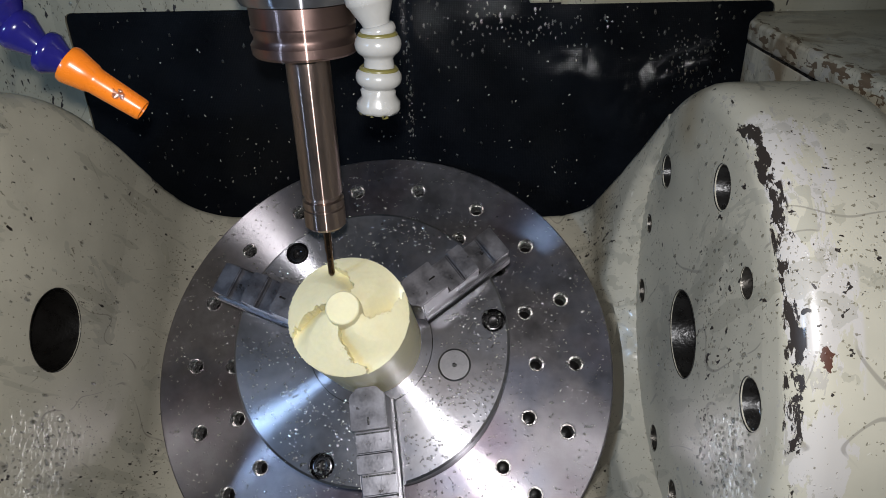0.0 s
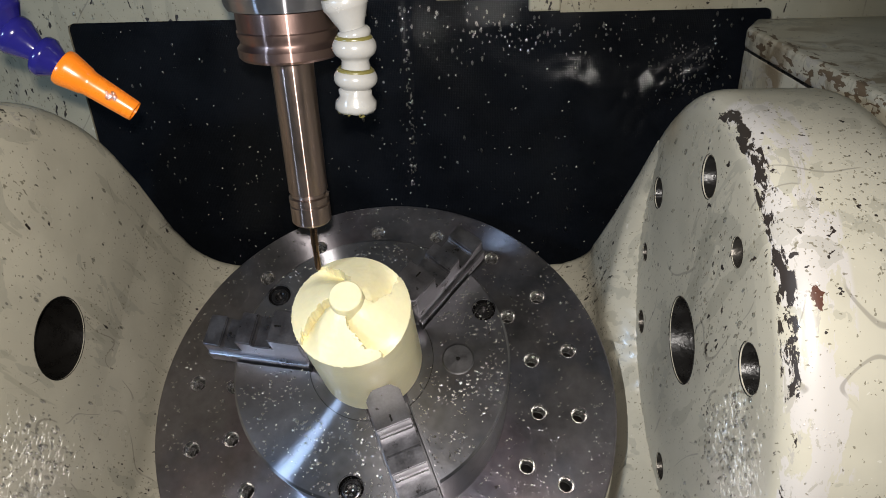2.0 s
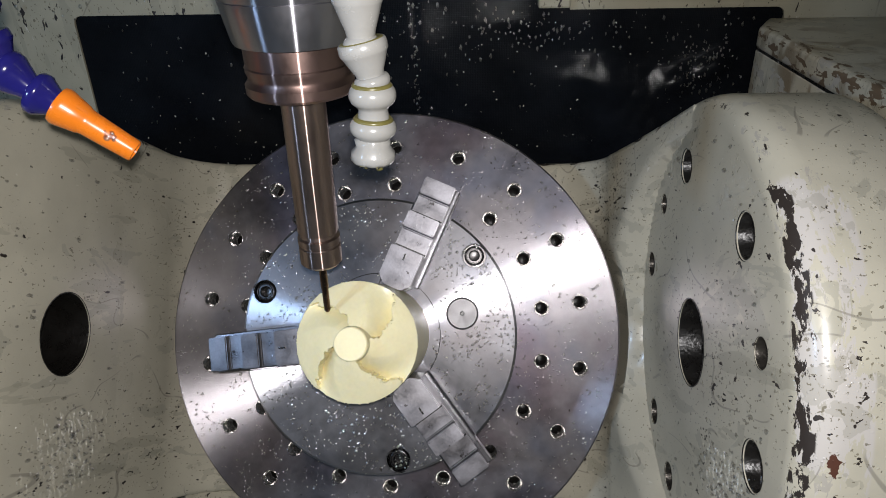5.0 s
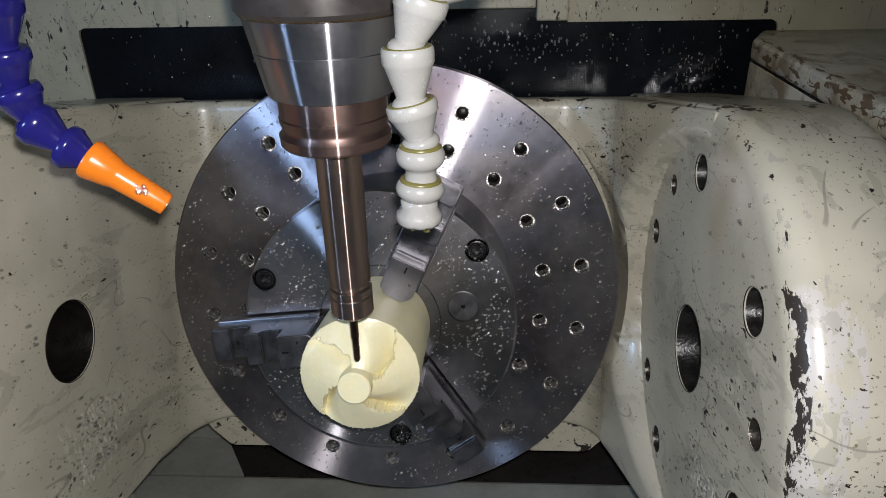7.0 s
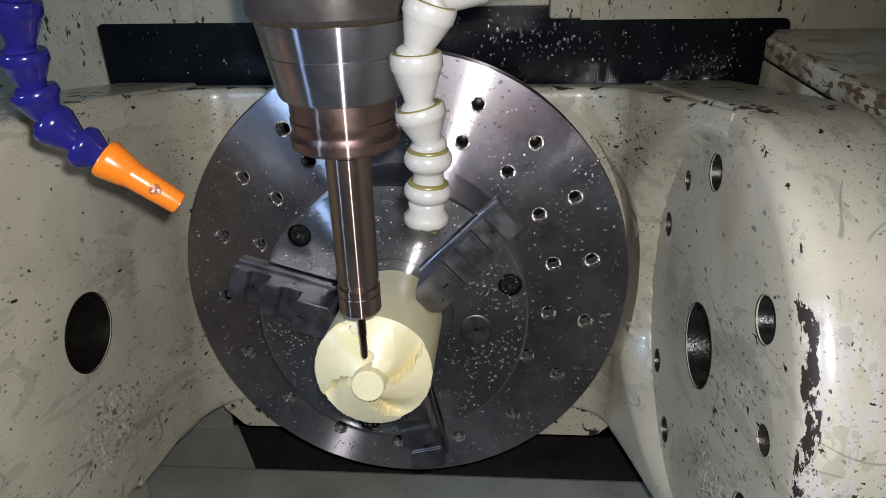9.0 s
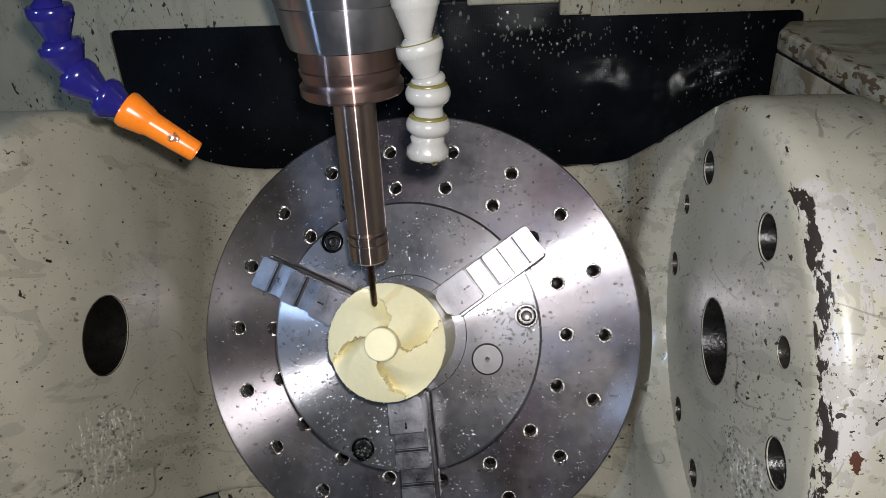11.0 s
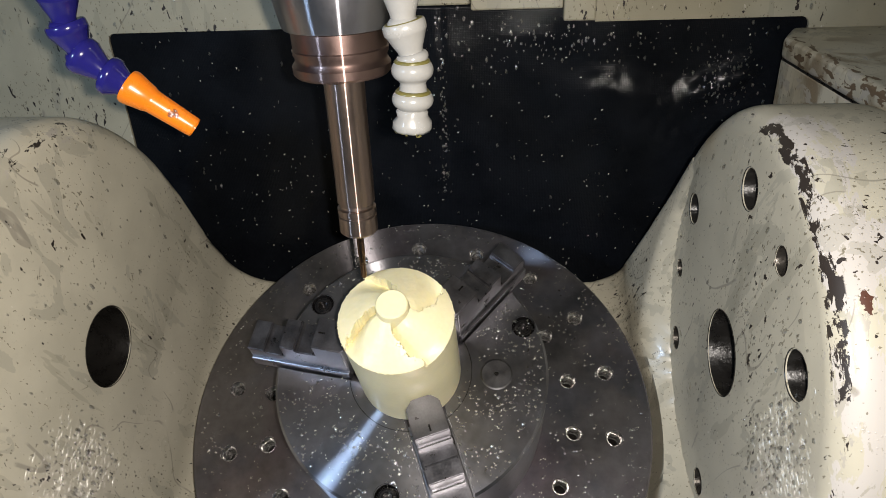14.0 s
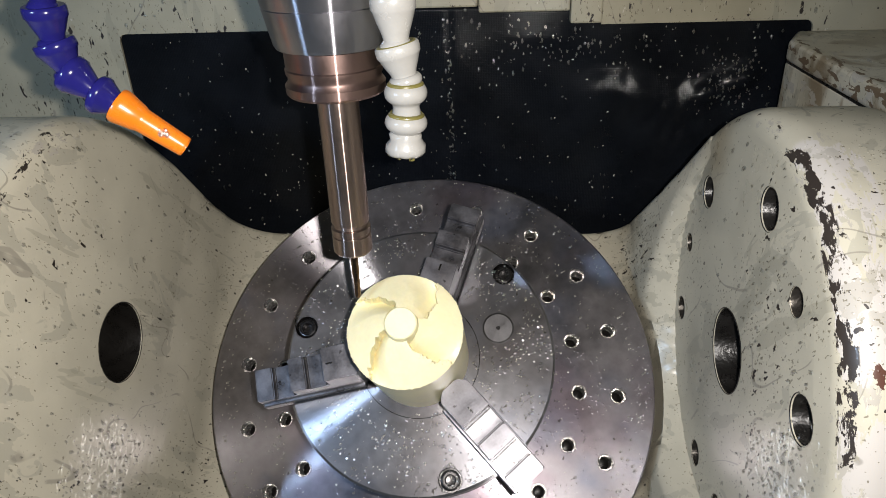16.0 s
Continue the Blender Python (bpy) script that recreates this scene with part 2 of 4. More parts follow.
    base = blend(math_node("MULTIPLY", line, 0.55), base, (0.20, 0.18, 0.15))
    graze = math_node("ADD", cloud(70, 4, (35, 0, 15), (1, 1, 0.16), 0.2, 6.5), math_node("MULTIPLY", clump, 0.35))
    base = blend(math_node("MULTIPLY", step(graze, 0.80, 0.81), 0.36), base, (0.29, 0.275, 0.21))
    nick = step(cloud(330, 2, (5, 20, 0), (1, 1, 0.4), 0.2, 9.0), 0.735, 0.75)
    base = blend(math_node("MULTIPLY", nick, 0.7), base, (0.66, 0.63, 0.55))
    # dark chips down to primer
    ch = math_node("ADD", cloud(235, 3, (25, 15, 0), (1.0, 1.0, 0.42), 0.3), math_node("MULTIPLY", clump, 0.30))
    ch = step(ch, 0.845 - chips, 0.858 - chips)
    speck = step(math_node("ADD", cloud(560, 2, (15, 40, 0), (1.0, 1.0, 0.55), 0.2, 11.0), math_node("MULTIPLY", clump, 0.25)), 0.793, 0.806)
    base = blend(math_node("MULTIPLY", speck, 0.8), base, (0.17, 0.15, 0.10))
    big = math_node("ADD", cloud(75, 5, (0, 20, 0), (1, 1, 0.6), 0.5, 4.0), math_node("MULTIPLY", e2, 0.185))
    big = step(big, 0.79, 0.80)
    if edge == "cradle":
        lift = math_node("MULTIPLY", math_node("MULTIPLY", e1, win), math_node("MULTIPLY_ADD", right, 0.060, 0.055))
        worn = math_node("ADD", rim_cloud(170, 10, 0.35), lift)
        base = blend(rust, base, (0.10, 0.042, 0.028))
    else:
        worn = math_node("ADD", rim_cloud(260, 7, 0.35), math_node("MULTIPLY", e1, 0.05))
    worn = math_node("MULTIPLY", step(worn, 0.60, 0.612), step(e1, 0.3, 0.6))
    dark = math_node("MAXIMUM", math_node("MAXIMUM", ch, big), worn)
    base = blend(dark, base, (0.028, 0.021, 0.017) if edge != "housing" else (0.15, 0.105, 0.065))
    t.links.new(base, b.inputs["Base Color"])
    r = math_node("MULTIPLY_ADD", grain, 0.16, rough - 0.08)
    t.links.new(math_node("MULTIPLY_ADD", dark, 0.2, r), b.inputs["Roughness"])
    b.inputs["Specular IOR Level"].default_value = 0.5
    b1 = t.nodes.new("ShaderNodeBump")
    b1.inputs["Strength"].default_value, b1.inputs["Distance"].default_value = 0.5, 0.0006
    relief = math_node("SUBTRACT", math_node("MULTIPLY", cloud(95, 3, (10, 0, 0), (1, 1, 0.5), 0.3, 8.0), 0.45), math_node("MULTIPLY", dark, 0.35))
    t.links.new(relief, b1.inputs["Height"])
    t.links.new(b1.outputs[0], b.inputs["Normal"])
    wet_drops(t, co, b1, 0.35, 420.0)
    if edge == "cradle":
        py, pz = math_node("MULTIPLY", math_node("ADD", y, 0.072), 30.0), math_node("MULTIPLY", math_node("SUBTRACT", z, math_node("MULTIPLY_ADD", x, 0.17, 0.018)), 22.0)
        patch = math_node("SUBTRACT", 1.0, step(math_node("ADD", math_node("MULTIPLY", py, py), math_node("MULTIPLY", pz, pz)), 0.25, 1.0))
        # a film of coolant with runs in it over the scuffed faces
        film = math_node("MULTIPLY_ADD", patch, 0.75, 0.12)
        b3 = t.nodes.new("ShaderNodeBump")
        b3.inputs["Distance"].default_value = 0.0020
        t.links.new(math_node("MULTIPLY", patch, 0.6), b3.inputs["Strength"])
        t.links.new(cloud(300, 5, (0, 12, 0), (1, 1, 0.22), 0.8, 2.0), b3.inputs["Height"])
        old = b.inputs["Normal"].links[0].from_socket
        t.links.new(old, b3.inputs["Normal"])
        t.links.new(b3.outputs[0], b.inputs["Coat Normal"])
        t.links.new(film, b.inputs["Coat Weight"])
        b.inputs["Coat Roughness"].default_value = 0.09
    return m


PAINT = paint("cream_enamel", (0.535, 0.50, 0.395), "cradle", -0.004, 0.012)
CASING = paint("cream_casing_enamel", (0.55, 0.51, 0.40), "housing", 0.0, 0.05)
WALL = paint("cream_panel_enamel", (0.425, 0.395, 0.29), "none", 0.03, -0.05, 0.34)
TABLE = material("turned_steel", (0.19, 0.178, 0.188), 0.37, 0.92, vary=0.34, scale=18, aniso=0.4, bump=0.03, bump_scale=900, drops=0.30, streak=0.30, tints=((0.72, 0.62, 0.66), (0.70, 0.76, 0.88)), scratch=0.35)
CHUCK = material("ground_steel", (0.19, 0.186, 0.198), 0.39, 0.92, vary=0.24, scale=22, aniso=0.4, bump=0.03, bump_scale=900, drops=0.28, streak=0.36, tints=((0.74, 0.70, 0.68), (0.76, 0.80, 0.88)), scratch=0.30)
JAW = material("jaw_steel", (0.185, 0.18, 0.192), 0.33, 0.95, vary=0.25, scale=90, bump=0.04, bump_scale=700, rough_vary=0.10, drops=0.12, scratch=0.25)
PLUG = material("plug_steel", (0.125, 0.122, 0.125), 0.42, 1.0, vary=0.2, scale=120, bump=0.08, bump_scale=900)
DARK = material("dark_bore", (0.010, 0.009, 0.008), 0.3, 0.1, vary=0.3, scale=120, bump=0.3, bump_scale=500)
DARK_THREAD = material("dark_thread", (0.06, 0.054, 0.046), 0.3, 0.7, vary=0.3, scale=200, bump=0.3, bump_scale=600)
BOLT = material("black_oxide", (0.055, 0.052, 0.052), 0.24, 0.8, vary=0.25, scale=200)
THREAD = material("threaded_steel", (0.50, 0.485, 0.47), 0.26, 0.95, vary=0.35, scale=300, bump=0.15)
COVER = material("black_rubber_cloth", (0.006, 0.0072, 0.0095), 0.17, vary=0.3, scale=30, bump=0.12, bump_scale=420, rough_vary=0.05, spec=0.19)
weave(COVER)
BROWN = material("brown_coated_steel", (0.19, 0.128, 0.112), 0.42, 0.95, vary=0.08, scale=60, aniso=0.4, streak=0.16)
SHANK = material("heat_tinted_steel", (0.245, 0.185, 0.160), 0.36, 0.95, vary=0.08, scale=60, aniso=0.4, streak=0.30)
NOSE = material("spindle_steel", (0.255, 0.25, 0.268), 0.36, 0.95, vary=0.06, scale=50, aniso=0.4, streak=0.30)
CARBIDE = material("carbide", (0.16, 0.10, 0.07), 0.25, 1.0, vary=0.2, scale=200)
WHITE = material("white_acetal", (0.275, 0.27, 0.252), 0.24, vary=0.06, scale=60)
OIL = material("brown_oil", (0.05, 0.032, 0.012), 0.25, vary=0.3, scale=120)
GRIME = material("yellow_grime", (0.12, 0.105, 0.03), 0.35, vary=0.2, scale=120)
BLUE = material("blue_acetal", (0.016, 0.014, 0.135), 0.16, vary=0.12, scale=60)
ORANGE = material("orange_acetal", (0.80, 0.20, 0.012), 0.28, vary=0.05, scale=60)
NYLON = material("cream_nylon", (0.84, 0.77, 0.49), 0.38, vary=0.06, scale=60, sss=0.22, bump=0.05, bump_scale=500)
FLAKE = material("plastic_flakes", (0.60, 0.585, 0.50), 0.35, vary=0.2, scale=300)
TRAY = material("grey_bed_paint", (0.34, 0.345, 0.31), 0.35, vary=0.2, scale=20)
SHADE = material("dark_strip_and_collar", (0.055, 0.048, 0.045), 0.3, 0.4, vary=0.3, scale=25)

# ---- helpers for meshes ----


def part(name, bm, mat, parent=None, label=""):
    me = bpy.data.meshes.new(name)
    bmesh.ops.recalc_face_normals(bm, faces=bm.faces)
    bm.to_mesh(me)
    bm.free()
    me.materials.append(mat)
    ob = new(name, me)
    if parent:
        ob.parent = parent
    if label:
        ob["label"] = label
    return ob


def empty(name, label, category, group="", kind=""):
    return tagged(new(name), label, category, group, kind)


def lathe(profile, seg=64, at=None, bm=None, smooth=True, phase=0.0):
    """A solid of revolution about z from (radius, height) pairs; at places it."""
    bm = bm or bmesh.new()
    at = at or Matrix.Identity(4)
    rings = []
    for r, z in profile:
        if r < 1e-6:
            rings.append([bm.verts.new(at @ Vector((0, 0, z)))])
        else:
            rings.append([bm.verts.new(at @ Vector((r * math.cos(2 * math.pi * (i + phase) / seg), r * math.sin(2 * math.pi * (i + phase) / seg), z))) for i in range(seg)])
    for a, b in zip(rings, rings[1:]):
        for i in range(seg):
            j = (i + 1) % seg
            if len(a) == 1 and len(b) == 1:
                continue
            if len(a) == 1:
                f = bm.faces.new((a[0], b[i], b[j]))
            elif len(b) == 1:
                f = bm.faces.new((a[i], b[0], a[j]))
            else:
                f = bm.faces.new((a[i], b[i], b[j], a[j]))
            f.smooth = smooth
    return bm


def crisp(ob, angle=35):
    """Smooth shading that keeps edges sharper than the angle."""
    me = ob.data
    bm = bmesh.new()
    bm.from_mesh(me)
    for f in bm.faces:
        f.smooth = True
    for e in bm.edges:
        if len(e.link_faces) == 2 and e.calc_face_angle(0) > radians(angle):
            e.smooth = False
    bm.to_mesh(me)
    bm.free()
    return ob


def prism(outline, depth, at=None, bm=None):
    """An outline of (x, y) pairs pushed from z = 0 to z = depth; at places it."""
    bm = bm or bmesh.new()
    at = at or Matrix.Identity(4)
    lo = [bm.verts.new(at @ Vector((x, y, 0))) for x, y in outline]
    hi = [bm.verts.new(at @ Vector((x, y, depth))) for x, y in outline]
    n = len(outline)
    bm.faces.new(lo[::-1])
    bm.faces.new(hi)
    for i in range(n):
        bm.faces.new((lo[i], lo[(i + 1) % n], hi[(i + 1) % n], hi[i]))
    return bm


def block(x0, x1, y0, y1, z0, z1, bevel=0.0, seg=2, bm=None):
    own = bmesh.new()
    bmesh.ops.create_cube(own, size=1)
    bmesh.ops.transform(own, matrix=Matrix.Translation(((x0 + x1) / 2, (y0 + y1) / 2, (z0 + z1) / 2)) @ Matrix.Diagonal((x1 - x0, y1 - y0, z1 - z0, 1)), verts=own.verts)
    if bevel:
        bmesh.ops.bevel(own, geom=own.edges[:], offset=bevel, segments=seg, affect="EDGES", profile=0.5)
    if bm is None:
        return own
    me = bpy.data.meshes.new("piece")
    own.to_mesh(me)
    own.free()
    bm.from_mesh(me)
    bpy.data.meshes.remove(me)
    return bm


def cut(ob, cutter_bm):
    """Takes the cutter's volume away from ob's mesh."""
    me = bpy.data.meshes.new("cutter")
    bmesh.ops.recalc_face_normals(cutter_bm, faces=cutter_bm.faces)
    cutter_bm.to_mesh(me)
    cutter_bm.free()
    c = new("cutter", me)
    mod = ob.modifiers.new("cut", "BOOLEAN")
    mod.operation, mod.object, mod.solver = "DIFFERENCE", c, "EXACT"
    bpy.context.view_layer.update()
    got = bpy.data.meshes.new_from_object(ob.evaluated_get(bpy.context.evaluated_depsgraph_get()))
    ob.modifiers.remove(mod)
    ob.data = got
    bpy.data.objects.remove(c)
    return ob


# ---- measures of the machine ----
ARM_X = 0.176      # inner faces of the two arms
ARM_W = 0.066      # their thickness
ARCH = 0.136       # radius of their rounded tops
HALF_Y = 0.132     # half depth of the cradle
FLOOR = -0.155     # cradle floor
TABLE_Z = -0.1076  # top of the rotary table
TABLE_R = 0.160
CHUCK_Z = -0.0329  # chuck face
CHUCK_R = 0.0838
HUB_Z = 0.0573     # top of the impeller's hub
WORK_R = 0.0307
RIM_Z = 0.040
AXIS = (-0.0072, -0.0234)  # spindle axis at the start

# ---- enclosure and fixed parts ----


def setting():
    y = 0.222
    tagged(part("wall_back", block(-0.62, 0.62, y + 0.012, y + 0.06, -0.5, 0.7), WALL), "cream painted back wall of the machine enclosure", "wall", kind="structure")
    tagged(part("wall_west", block(-0.66, -0.62, -0.62, y + 0.06, -0.5, 0.7), WALL), "cream sheet metal side wall of the enclosure", "wall", kind="structure")
    tagged(part("wall_east", block(0.62, 0.66, -0.62, y + 0.06, -0.5, 0.7), WALL), "cream sheet metal side wall of the enclosure", "wall", kind="structure")
    tagged(part("wall_front", block(-0.66, 0.66, -0.66, -0.62, -0.5, 0.7), WALL), "cream door side of the enclosure", "wall", kind="structure")
    tagged(part("ceiling", block(-0.66, 0.66, -0.66, y + 0.06, 0.7, 0.74), WALL), "cream roof of the enclosure", "ceiling", kind="structure")
    tagged(part("floor", block(-0.66, 0.66, -0.66, y + 0.06, -0.54, -0.5), TRAY), "wet grey floor of the machine bed", "floor", kind="structure")
    # column panels above the black cover
    col = empty("column_cover", "cream painted column panels with a stepped lower edge", "machine panel", kind="structure")
    upright = pose(0, 0, 0, 90, 0, 0)
    corner = [(0.006 * math.cos(radians(a)), 0.006 * math.sin(radians(a))) for a in (0, 22, 45, 68, 90)]
    west = [(-0.62, -0.5), (-0.2545, -0.5)] + [(-0.2485 - u, 0.1348 + v) for u, v in corner] + [(-0.02, 0.1408), (-0.02, 0.5), (-0.62, 0.5)]
    east = [(0.126, 0.5), (0.126, 0.1403)] + [(0.2752 + u, 0.1343 + v) for u, v in corner[::-1]] + [(0.2812, -0.5), (0.62, -0.5), (0.62, 0.5)]
    part("panel", prism(west, 0.0115, Matrix.Translation((0, 0.234, 0)) @ upright), WALL, col)
    part("panel", prism(east, 0.0105, Matrix.Translation((0, 0.233, 0)) @ upright), WALL, col)
    part("panel", block(-0.0195, 0.033, y - 0.008, y + 0.012, 0.156, 0.5, 0.0015), WALL, col)
    part("panel", block(0.0335, 0.1015, y - 0.007, y + 0.012, 0.1515, 0.5, 0.0015), WALL, col)
    part("panel", block(0.102, 0.1255, y - 0.008, y + 0.012, 0.1425, 0.5, 0.0015), WALL, col)
    # bed under the cradle
    tagged(part("bed", block(-0.619, 0.619, -0.6, 0.160, -0.499, -0.262, 0.004), TRAY), "wet grey painted machine bed", "machine bed", kind="structure")
    for plan, x0, x1 in (([(-0.619, 0.161), (-0.1645, 0.161), (-0.2005, 0.2175), (-0.619, 0.2175)], -0.61, -0.2015), ([(0.216, 0.161), (0.619, 0.161), (0.619, 0.2175), (0.246, 0.2175)], 0.2465, 0.61)):
        shelf = tagged(part("bed_shelf", prism(plan, 0.237, Matrix.Translation((0, 0, -0.499))), TRAY), "wet grey painted shelf beside the dark strip", "machine bed", kind="structure")
        part("upstand", block(x0, x1, 0.2085, 0.2120, -0.2615, -0.16, 0.001), TRAY, shelf)
    tagged(part("bed_strip", prism([(-0.1635, 0.161), (0.215, 0.161), (0.245, 0.2175), (-0.1995, 0.2175)], 0.235, Matrix.Translation((0, 0, -0.499))), SHADE), "dark strip behind the bed", "machine bed", kind="structure")


FOLDS = ((0.150, 0.092, 0.036, 0.016, -24, 0.62), (0.188, 0.058, 0.038, 0.022, -66, 0.75), (0.207, 0.088, 0.012, 0.010, 20, 1.0), (0.232, 0.098, 0.014, 0.009, 24, 1.0), (0.080, 0.132, 0.030, 0.006, -12, 0.08))


def cloth_cover():
    """The black rubberised cloth behind the cradle, slightly buckled."""
    bm = bmesh.new()
    nx, nz = 210, 170
    x0, x1, z0, z1 = -0.258, 0.284, -0.45, 0.1555
    grid = []
    for j in range(nz + 1):
        row = []
        for i in range(nx + 1):
            x, z = x0 + (x1 - x0) * i / nx, z0 + (z1 - z0) * j / nz
            w = 0.0022 * noise.noise(Vector((x * 11, z * 7, 3))) + 0.0010 * noise.noise(Vector((x * 34, z * 26, 9)))
            for fx, fz, sx, sz, turn, lift in FOLDS:
                c, q = math.cos(radians(turn)), math.sin(radians(turn))
                g = math.exp(-(((x - fx) * c + (z - fz) * q) / sx) ** 2 - (((z - fz) * c - (x - fx) * q) / sz) ** 2)
                w += lift * g * (0.006 - 0.30 * (z - fz) + 0.24 * (x - fx) + 0.0018 * noise.noise(Vector((x * 130, z * 130, 7))))
            w += -0.0012 * math.exp(-((x - 0.010) / 0.0016) ** 2)
            row.append(bm.verts.new((x, 0.2265 - w, z)))
        grid.append(row)
    for j in range(nz):
        for i in range(nx):
            f = bm.faces.new((grid[j][i], grid[j][i + 1], grid[j + 1][i + 1], grid[j + 1][i]))
            f.smooth = True
    ob = part("cloth_cover", bm, COVER)
    sol = ob.modifiers.new("thick", "SOLIDIFY")
    sol.thickness, sol.offset = 0.002, -1
    return tagged(ob, "black rubberised cloth way cover, wet and speckled with chips", "way cover", kind="structure")


def housings():
    h = empty("trunnion_housing", "chipped cream trunnion housing beside the tilting cradle", "machine housing")
    def shell(out, z0, z1):
        bm = prism([(0.60, -0.25), (0.60, 0.2125), (0.2665 - out, 0.2125), (0.2490 - out, 0.1790), (0.2490 - out, -0.25)], z1 - z0, Matrix.Translation((0, 0, z0)))
        bmesh.ops.recalc_face_normals(bm, faces=bm.faces)
        return bm

    def eased(bm, w):
        bmesh.ops.bevel(bm, geom=bm.edges[:], offset=w, segments=3, affect="EDGES", profile=0.5)
        return bm

    crisp(part("casing", eased(shell(0, -0.262, 0.1190), 0.0015), CASING, h))
    crisp(part("lid", eased(shell(0.0006, 0.1195, 0.1345), 0.0035), CASING, h, "cream lid with chipped edges"))
    part("gasket", shell(-0.0006, 0.1182, 0.1204), DARK, h)
    g = empty("trunnion_housing", "plain cream trunnion support at the other end of the cradle", "machine housing")
    part("casing", block(-0.60, -0.247, -0.12, 0.12, -0.262, 0.03, 0.006, 3), CASING, g)


# ---- the tilting cradle ----
ARM_HOLES = ((359.4, 0.0095, 1), (58.8, 0.0105, 1), (89.2, 0.0068, 0), (118.5, 0.0108, 1), (239.0, 0.0082, 0), (299.0, 0.0080, 0), (328.6, 0.0062, 0), (210.6, 0.0085, 0))


def arm_outline():
    pts = [(HALF_Y, -0.192), (HALF_Y, -0.12), (HALF_Y, -0.06), (HALF_Y, -0.03)]
    for i in range(49):
        a = math.pi * i / 48
        pts.append((HALF_Y * math.cos(a) if abs(math.cos(a)) > 0.999 else ARCH * math.cos(a) * HALF_Y / ARCH, ARCH * math.sin(a)))
    pts += [(-HALF_Y, -0.06), (-HALF_Y, -0.192)]
    return pts


def rounded_arm(x0, seg=6):
    """An arm between x0 and x0 + ARM_W with rounded rims: wide over the top and front, tight at the back."""
    pts = [Vector(p) for p in arm_outline()]
    n = len(pts)
    inward, width = [], []
    for i, p in enumerate(pts):
        a, b = pts[max(0, i - 1)], pts[min(n - 1, i + 1)]
        d = (b - a).normalized()
        inward.append(Vector((-d.y, d.x)))
        s = min(1.0, max(0.0, (p.y + 0.03) / 0.08)) if p.x > 0 else 1.0
        width.append(0.0035 + 0.0105 * s)
    inward[0], inward[-1] = Vector((-1, 0)), Vector((1, 0))
    bm = bmesh.new()
    loops = []
    for end in (0, 1):
        for k in range(seg + 1):
            a = math.pi / 2 * (k if end == 0 else seg - k) / seg
            row = []
            for p, nrm, w in zip(pts, inward, width):
                q = p + nrm * w * (1 - math.sin(a))
                dx = w * (1 - math.cos(a))
                row.append(bm.verts.new((x0 + dx if end == 0 else x0 + ARM_W - dx, q.x, q.y)))
            loops.append(row)
    for a, b in zip(loops, loops[1:]):
        for i in range(n):
            bm.faces.new((a[i], a[(i + 1) % n], b[(i + 1) % n], b[i]))
    bm.faces.new(loops[0][::-1])
    bm.faces.new(loops[-1])
    return bm


